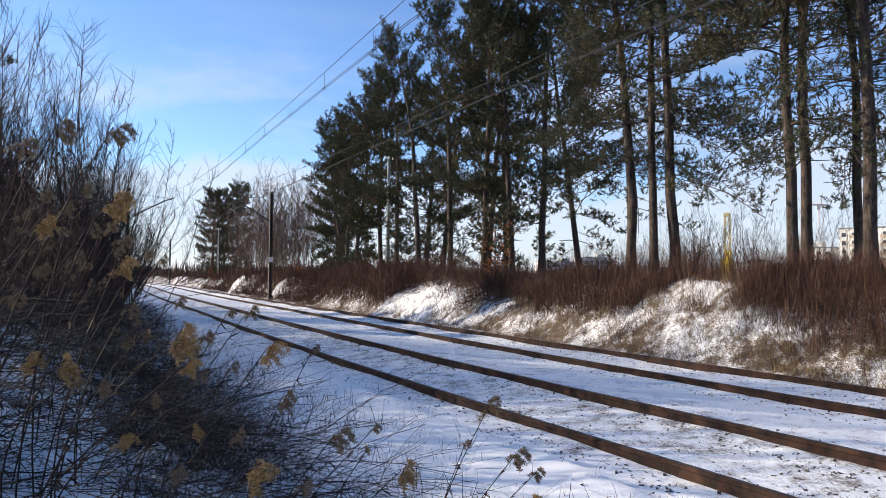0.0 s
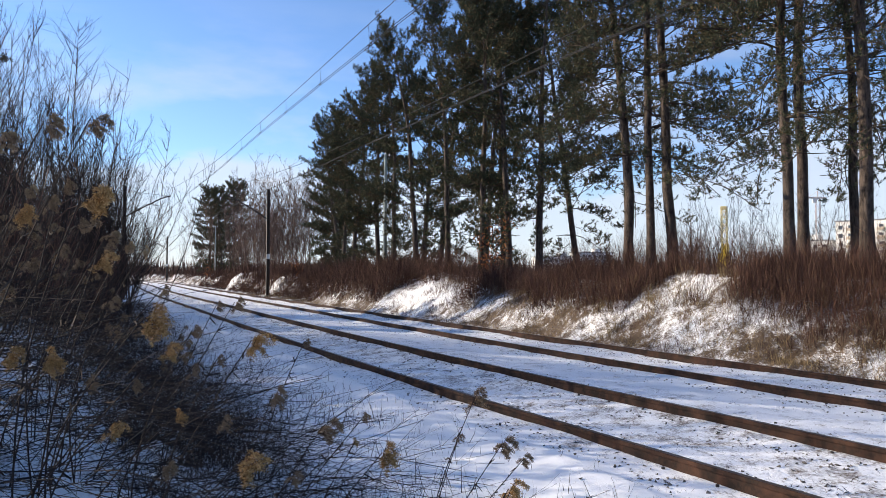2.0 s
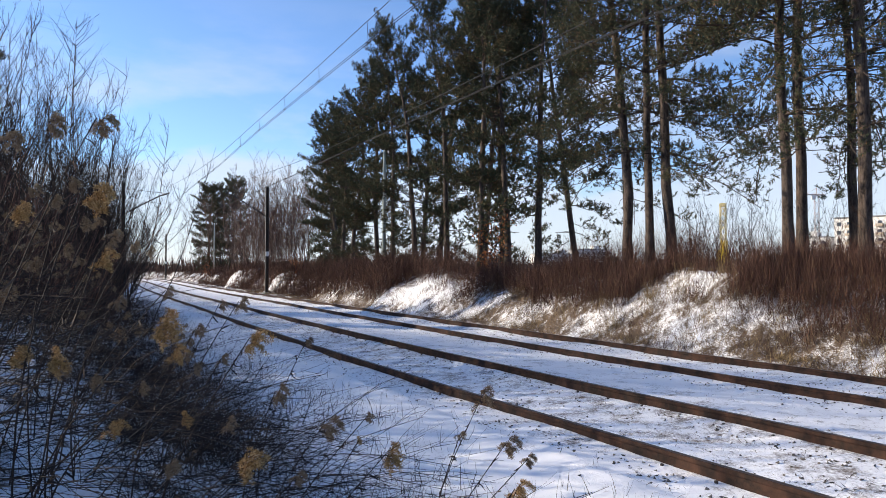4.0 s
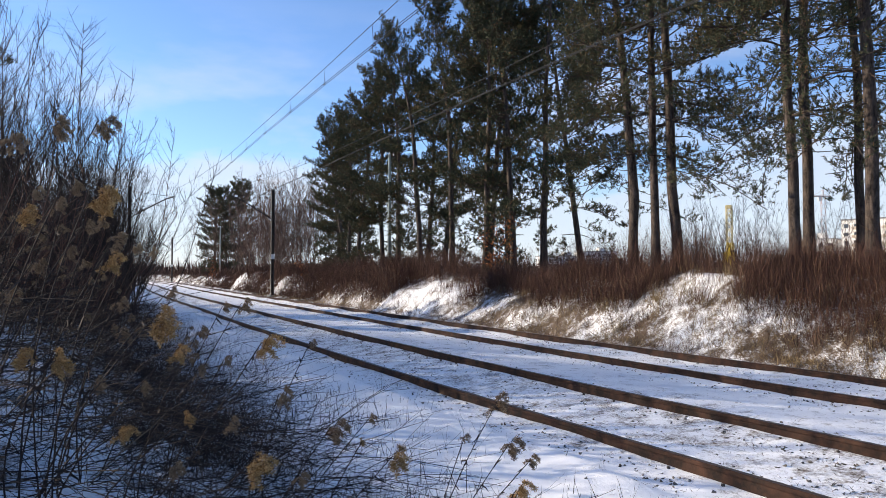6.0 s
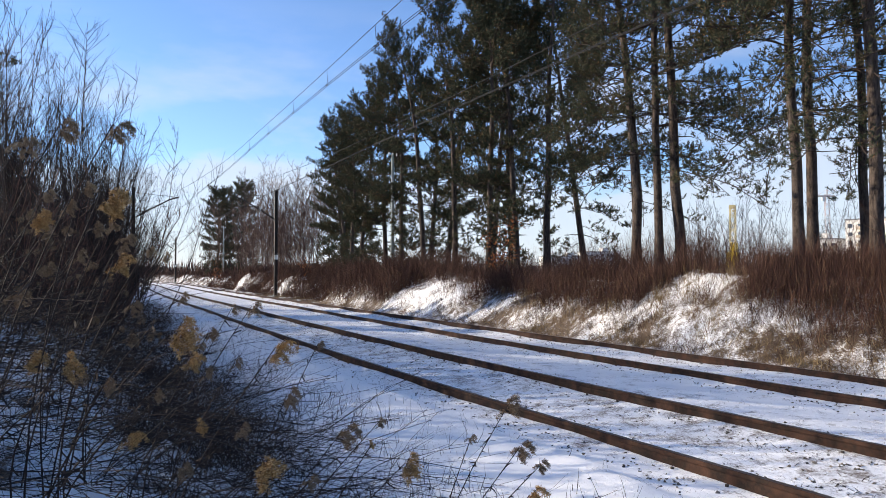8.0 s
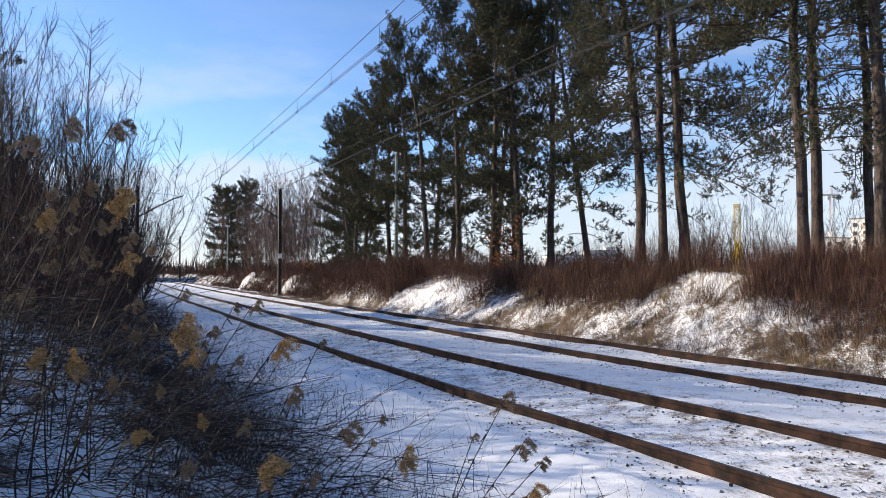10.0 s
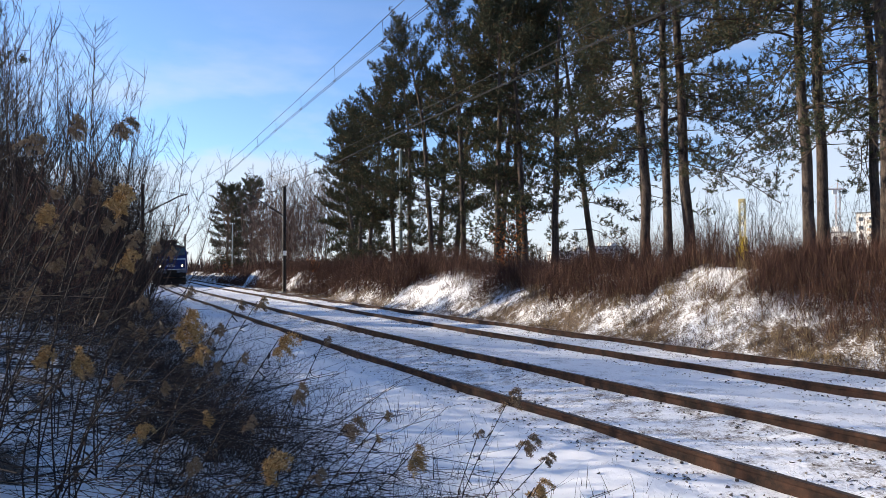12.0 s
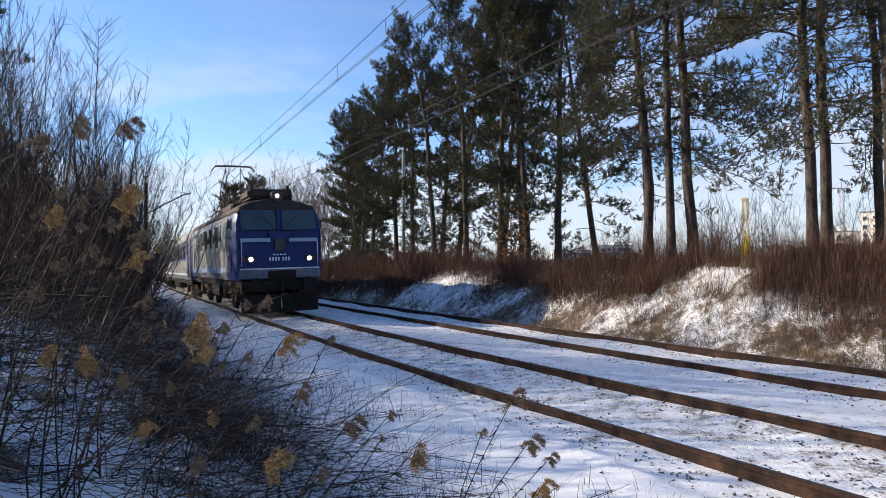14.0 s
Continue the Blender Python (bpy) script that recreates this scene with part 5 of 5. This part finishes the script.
def goldenrod(i, x, y, z, size, kind):
    rng = np.random.default_rng(100 + i)
    bx, by = x - rng.uniform(0.1, 0.5), y + rng.uniform(-0.05, 0.3)
    bz = float(ground_z(bx, by)) - 0.03
    t = thing("goldenrod", "dry goldenrod with a golden fluffy seed head" if kind == 0 else "withered goldenrod with a grey-brown seed head", "plant", pose(bx, by, bz), group="goldenrods on the verge")
    top = np.array([x - bx, y - by, z - bz])
    f = np.linspace(0, 1, 7)[:, None]
    stem = top * f * np.array([1, 1, 1]) + np.stack([-0.08 * np.sin(f[:, 0] * 3.1), 0.02 * np.sin(f[:, 0] * 5), f[:, 0] * 0], -1)
    head, twigs = HEADS[kind][i % 4]
    part("stem", tubes(stem[None], np.linspace(0.0042, 0.0022, 7)[None], 5), STALK, t)
    h = part("seed_head", head, None, t)
    h.matrix_basis = Matrix.Translation(top) @ Matrix.Rotation(rng.uniform(-0.7, 0.7), 4, "Z") @ Matrix.Diagonal((size * 0.9, size * 0.9, size * 0.9, 1))
    b = part("plume_branch", twigs, STALK, t)
    tagged(b, kind="stuff")
    b.matrix_basis = h.matrix_basis
    n = int(10 + 8 * size)
    k = rng.uniform(0.35, 0.97, n)
    base = np.stack([np.interp(k, f[:, 0], stem[:, c]) for c in range(3)], -1)
    az = rng.uniform(0, 6.28, n)
    tip = base + np.stack([np.cos(az), np.sin(az), rng.uniform(-1.2, 0.4, n)], -1) * rng.uniform(0.02, 0.06, (n, 1))
    tagged(part("withered_foliage", blades(base, tip, np.full(n, 0.009), rng, 0.8), STALK, t), "curled withered leaves", kind="stuff")
    PLANTS.append((t, float(top[2])))


GOLD = ((0.23, 2.91, 1.43, 1.15, 0), (0.65, 3.04, 1.32, 1.00, 0), (0.05, 3.10, 1.67, 0.80, 0), (0.00, 3.00, 1.92, 1.10, 0), (-0.24, 3.23, 1.85, 0.75, 0),
        (0.11, 2.87, 1.04, 0.65, 0), (0.57, 2.87, 0.87, 1.15, 0), (1.11, 3.50, 0.83, 1.10, 1), (1.33, 3.28, 0.72, 1.10, 0), (2.16, 3.65, 0.86, 1.10, 1),
        (0.30, 2.99, 1.30, 0.70, 0), (-0.25, 3.03, 1.32, 0.80, 0), (-0.12, 2.97, 1.30, 0.85, 0), (0.86, 3.61, 1.01, 0.95, 1), (1.84, 2.93, 0.58, 1.05, 0),
        (2.17, 3.54, 0.63, 1.10, 1), (1.24, 3.44, 0.76, 0.35, 0), (-0.14, 3.40, 1.91, 0.60, 1), (-0.15, 3.28, 2.22, 0.90, 1))
GREY = ((0.03, 3.20, 2.23, 0.90, 1), (-0.30, 3.36, 2.16, 0.80, 1), (-0.10, 3.61, 1.71, 0.60, 1), (-0.03, 3.69, 1.84, 0.60, 1), (0.19, 3.70, 1.74, 0.50, 1), (0.37, 3.19, 1.00, 0.55, 0),
        (0.53, 3.11, 0.98, 0.60, 1), (0.02, 3.24, 1.17, 0.60, 1), (0.27, 2.80, 0.91, 0.60, 1), (-0.09, 3.07, 1.25, 0.50, 1), (0.58, 3.52, 1.20, 0.50, 1), (0.47, 3.57, 1.34, 0.55, 1),
        (-0.23, 3.68, 1.66, 0.60, 1), (0.12, 3.63, 1.48, 0.60, 1), (0.35, 3.74, 1.52, 0.55, 1), (1.38, 3.70, 0.82, 0.50, 1), (0.80, 2.99, 0.75, 0.60, 1), (1.89, 3.57, 0.70, 0.45, 1))
MORE = ((0.86, 4.60, 1.42, 0.80, 1), (0.77, 4.76, 1.40, 0.60, 1), (1.22, 4.32, 1.19, 0.50, 1), (-0.32, 3.51, 1.54, 0.70, 1), (0.28, 3.88, 1.72, 0.50, 1), (-0.08, 3.59, 2.01, 0.60, 1),
        (-0.25, 3.90, 2.01, 0.60, 1), (0.11, 3.85, 1.80, 0.60, 1), (0.45, 3.48, 1.16, 0.50, 1), (0.20, 3.27, 1.13, 0.50, 1), (2.17, 3.32, 0.59, 0.70, 1))
for i, row in enumerate(GOLD + GREY + MORE):
    goldenrod(i, *row)
spread = np.random.default_rng(91)
for i in range(52):
    y = 4.2 + 7.5 * spread.random() ** 1.3
    x = spread.uniform(-0.09 * y - 0.1, 0.10 * y + 0.25)
    goldenrod(200 + i, x, y, float(ground_z(x, y)) + spread.uniform(0.7, 1.35) * (1.0 if x < 0.4 else 0.75), spread.uniform(0.5, 0.9), 2)


def oak_sapling(x, y, h, seed, n):
    rng = np.random.default_rng(seed)
    t = thing("oak_sapling", "young oak still holding russet leaves", "sapling", pose(x, y, float(ground_z(x, y))), group="oak saplings")
    P = [polyline((0, 0, -0.1), (rng.normal() * 0.1, rng.normal() * 0.1, 1), h, 6, rng, 0, 0.06)]
    for k in range(14):
        q = P[0][1 + k % 5]
        P.append(polyline(q, (*rng.normal(size=2), 0.5), h * 0.35, 6, rng, 0.02, 0.12))
    part("stem", tubes(P, np.full((len(P), 6), 0.012), 4), TWIG, t)
    c = np.concatenate([p[2:] for p in P[1:]])
    b = c[rng.integers(0, len(c), n)] + rng.normal(size=(n, 3)) * 0.12
    tagged(part("foliage", blades(b, b + rng.normal(size=(n, 3)) * 0.05 + np.array([0, 0, -0.05]), np.full(n, 0.07), rng, 0.5), RUSSET, t, "russet withered leaves"), kind="stuff")


oak_sapling(15.0, 25.4, 2.3, 5, 260)
oak_sapling(14.8, 24.6, 1.6, 6, 140)
oak_sapling(13.6, 50.5, 1.3, 7, 160)
oak_sapling(13.4, 90.0, 2.6, 8, 260)


# ---------------- what moves ----------------
FRONT_AT_END, SPEED = 24.6, 24.6


def riding(s, length):
    """Pose of a vehicle whose front stands at s: over the track, in line with its two bogies."""
    xa, ya, _ = on_line(5.62, s + 0.2 * length)
    xb, yb, _ = on_line(5.62, s + 0.8 * length)
    a = math.atan2(xb - xa, yb - ya)
    m = Matrix.Translation(((xa + xb) / 2, (ya + yb) / 2, 0.0)) @ Matrix.Rotation(-a, 4, "Z") @ Matrix.Rotation(radians(-1.5), 4, "Y")
    return m @ Matrix.Translation((0, -length / 2, 0))


def motions():
    ts = [k * 0.25 for k in range(57)]
    ahead = 0.0
    for car, length in [(loco, LOCO_L)] + [(c, COACH_L) for c in coaches]:
        walk(car, [(t, riding(FRONT_AT_END + SPEED * (14 - t) + ahead, length)) for t in ts])
        ahead += length + 0.75
    for w in loco_wheels:
        at = w.location.copy()
        walk(w, [(k / 30, Matrix.Translation(at) @ Matrix.Rotation(SPEED / 0.625 * k / 30, 4, "X")) for k in range(421)])
    # plants sway in the wind: sideways shift of the head in centimetres
    axis = Vector((0.442, 0.897, 0))

    def swayed(i, shifts):
        t, h = PLANTS[i]
        m = t.matrix_basis.copy()
        walk(t, [(s, m @ Matrix.Rotation(math.atan2(cm / 100, h), 4, axis)) for s, cm in shifts])
    swayed(0, ((0, 7.0), (0.5, -1.6), (1, -2.5), (1.5, 0.6), (2, -3.3), (2.5, 4.6), (3, 4.6), (4.2, 0.5), (5.5, -2.6), (6, -2.4), (6.5, 0), (7, 2.6), (7.5, 3.9), (8, 4.4), (9.2, 1),
               (10.5, 3.8), (11, 0.1), (11.5, 0.3), (12, 2.0), (12.5, 0), (13, -0.5), (13.5, 4.5), (14, 4.4)))
    swayed(8, ((0, 6.6), (0.5, 0.5), (1, -8.7), (1.5, 0.8), (2, -2.7), (2.5, -1.8), (3, -2.3), (4.2, 0), (5.5, -1.8), (6, 0), (6.5, 0), (7, 3.1), (7.5, 4.3), (8, 4.7), (9.2, 2),
               (10.5, 0.8), (11, 2.3), (11.5, 3.0), (12, 2.7), (12.5, 0.9), (13, 1.8), (13.5, 3.7), (14, 2.2)))
    swayed(7, ((0, 1.9), (0.5, 0.5), (1, -1.1), (1.5, -2.6), (2, -3.6), (2.5, -1.9), (3, -3.3), (5.5, -1.8), (6, -2.2), (6.5, 0), (7, 0.5), (7.5, 1.4), (8, 1.8), (10.5, -0.1), (11, -0.7),
               (11.5, -0.5), (12, -0.8), (12.5, -2.1), (13, -1.8), (13.5, -1.1), (14, -1.3)))
    swayed(3, ((0, 5.4), (0.5, 5.2), (1, 1.2), (1.5, 1.1), (2, -1.3), (2.5, -0.5), (3, -1.2), (5.5, 0.8), (6, -1.0), (6.5, 0), (7, 3.2), (7.5, 0.8), (8, 1.6), (10.5, 2.0), (11, 0.7),
               (11.5, 0.6), (12, -0.4), (12.5, -2.1), (13, -0.3), (13.5, -0.6), (14, 1.7)))
    swayed(4, ((0, 6.8), (0.5, 6.4), (1, 0.7), (1.5, 1.5), (2, -0.5), (2.5, -0.7), (3, -2.6), (5.5, 1.5), (6, -1.5), (6.5, 0), (7, 3.3), (7.5, -0.6), (8, 2.4), (10.5, 2.2), (11, 0.8),
               (11.5, 0.6), (12, -0.4), (12.5, -2.1), (13, -0.3), (13.5, -0.6), (14, 1.7)))
    swayed(2, ((0, 5.2), (0.5, 5.0), (1, 1.7), (1.5, 1.3), (2, -1.7), (2.5, -0.9), (3, -1.6), (5.5, 0), (6, -0.8), (6.5, 0), (7, 2.7), (7.5, 1.2), (8, 1.5), (10.5, 1.8), (11, 0.7),
               (11.5, 0.6), (12, -0.4), (12.5, -2.1), (13, -0.3), (13.5, -0.6), (14, 1.7)))
    swayed(1, ((0, 2.5), (0.5, 0), (1, -2.6), (1.5, -1), (2, -3), (2.5, -2.7), (3, -4.2), (5.5, -1.1), (6, -0.8), (6.5, 0), (7, 1.9), (7.5, 2.9), (8, 3.6), (10.5, 1.5), (11, 0.3),
               (11.5, 0.5), (12, 0.8), (12.5, -0.8), (13, 0.2), (13.5, 1.4), (14, 1.6)))
    swayed(9, ((0, -4.1), (0.5, -6.4), (1, -9.2), (1.5, -9.4), (2, -11.4), (2.5, -4.7), (3, -6.4), (5.5, -7.1), (6, -1.5), (6.5, 0), (7, 0.7), (7.5, 3.2), (8, 3.2), (10.5, -1.9), (11, 0),
               (11.5, 0.3), (12, -1.0), (12.5, -2.6), (13, -0.5), (13.5, -0.4), (14, -0.1)))
    for i in (5, 6):
        swayed(i, ((0, 1.6), (0.5, 1.7), (1, 0.6), (1.5, -0.9), (2, -1.6), (2.5, -1.5), (3, -1.8), (5.5, -0.6), (6, -0.4), (6.5, 0), (7, 0.7), (7.5, 1.4), (8, 1.5), (10.5, 0.8), (11, -0.1),
                   (11.5, 0.3), (12, 0.2), (12.5, -0.4), (13, -0.7), (13.5, -0.5), (14, 0)))
    gust = ((0, 4.0), (0.5, 2.4), (1, -1.5), (1.5, -0.5), (2, -2.2), (2.5, -0.6), (3, -1.5), (4.2, 0.5), (5.5, -1.0), (6, -1.2), (6.5, 0), (7, 2.0), (7.5, 2.0), (8, 2.4), (9.2, 1.0),
            (10.5, 1.2), (11, 0.5), (11.5, 0.6), (12, 0.8), (12.5, -0.6), (13, 0), (13.5, 1.2), (14, 1.4))
    for i in range(10, len(PLANTS)):
        g = 0.5 + 0.1 * (i * 7 % 9)
        swayed(i, [(s, cm * g) for s, cm in gust])


motions()
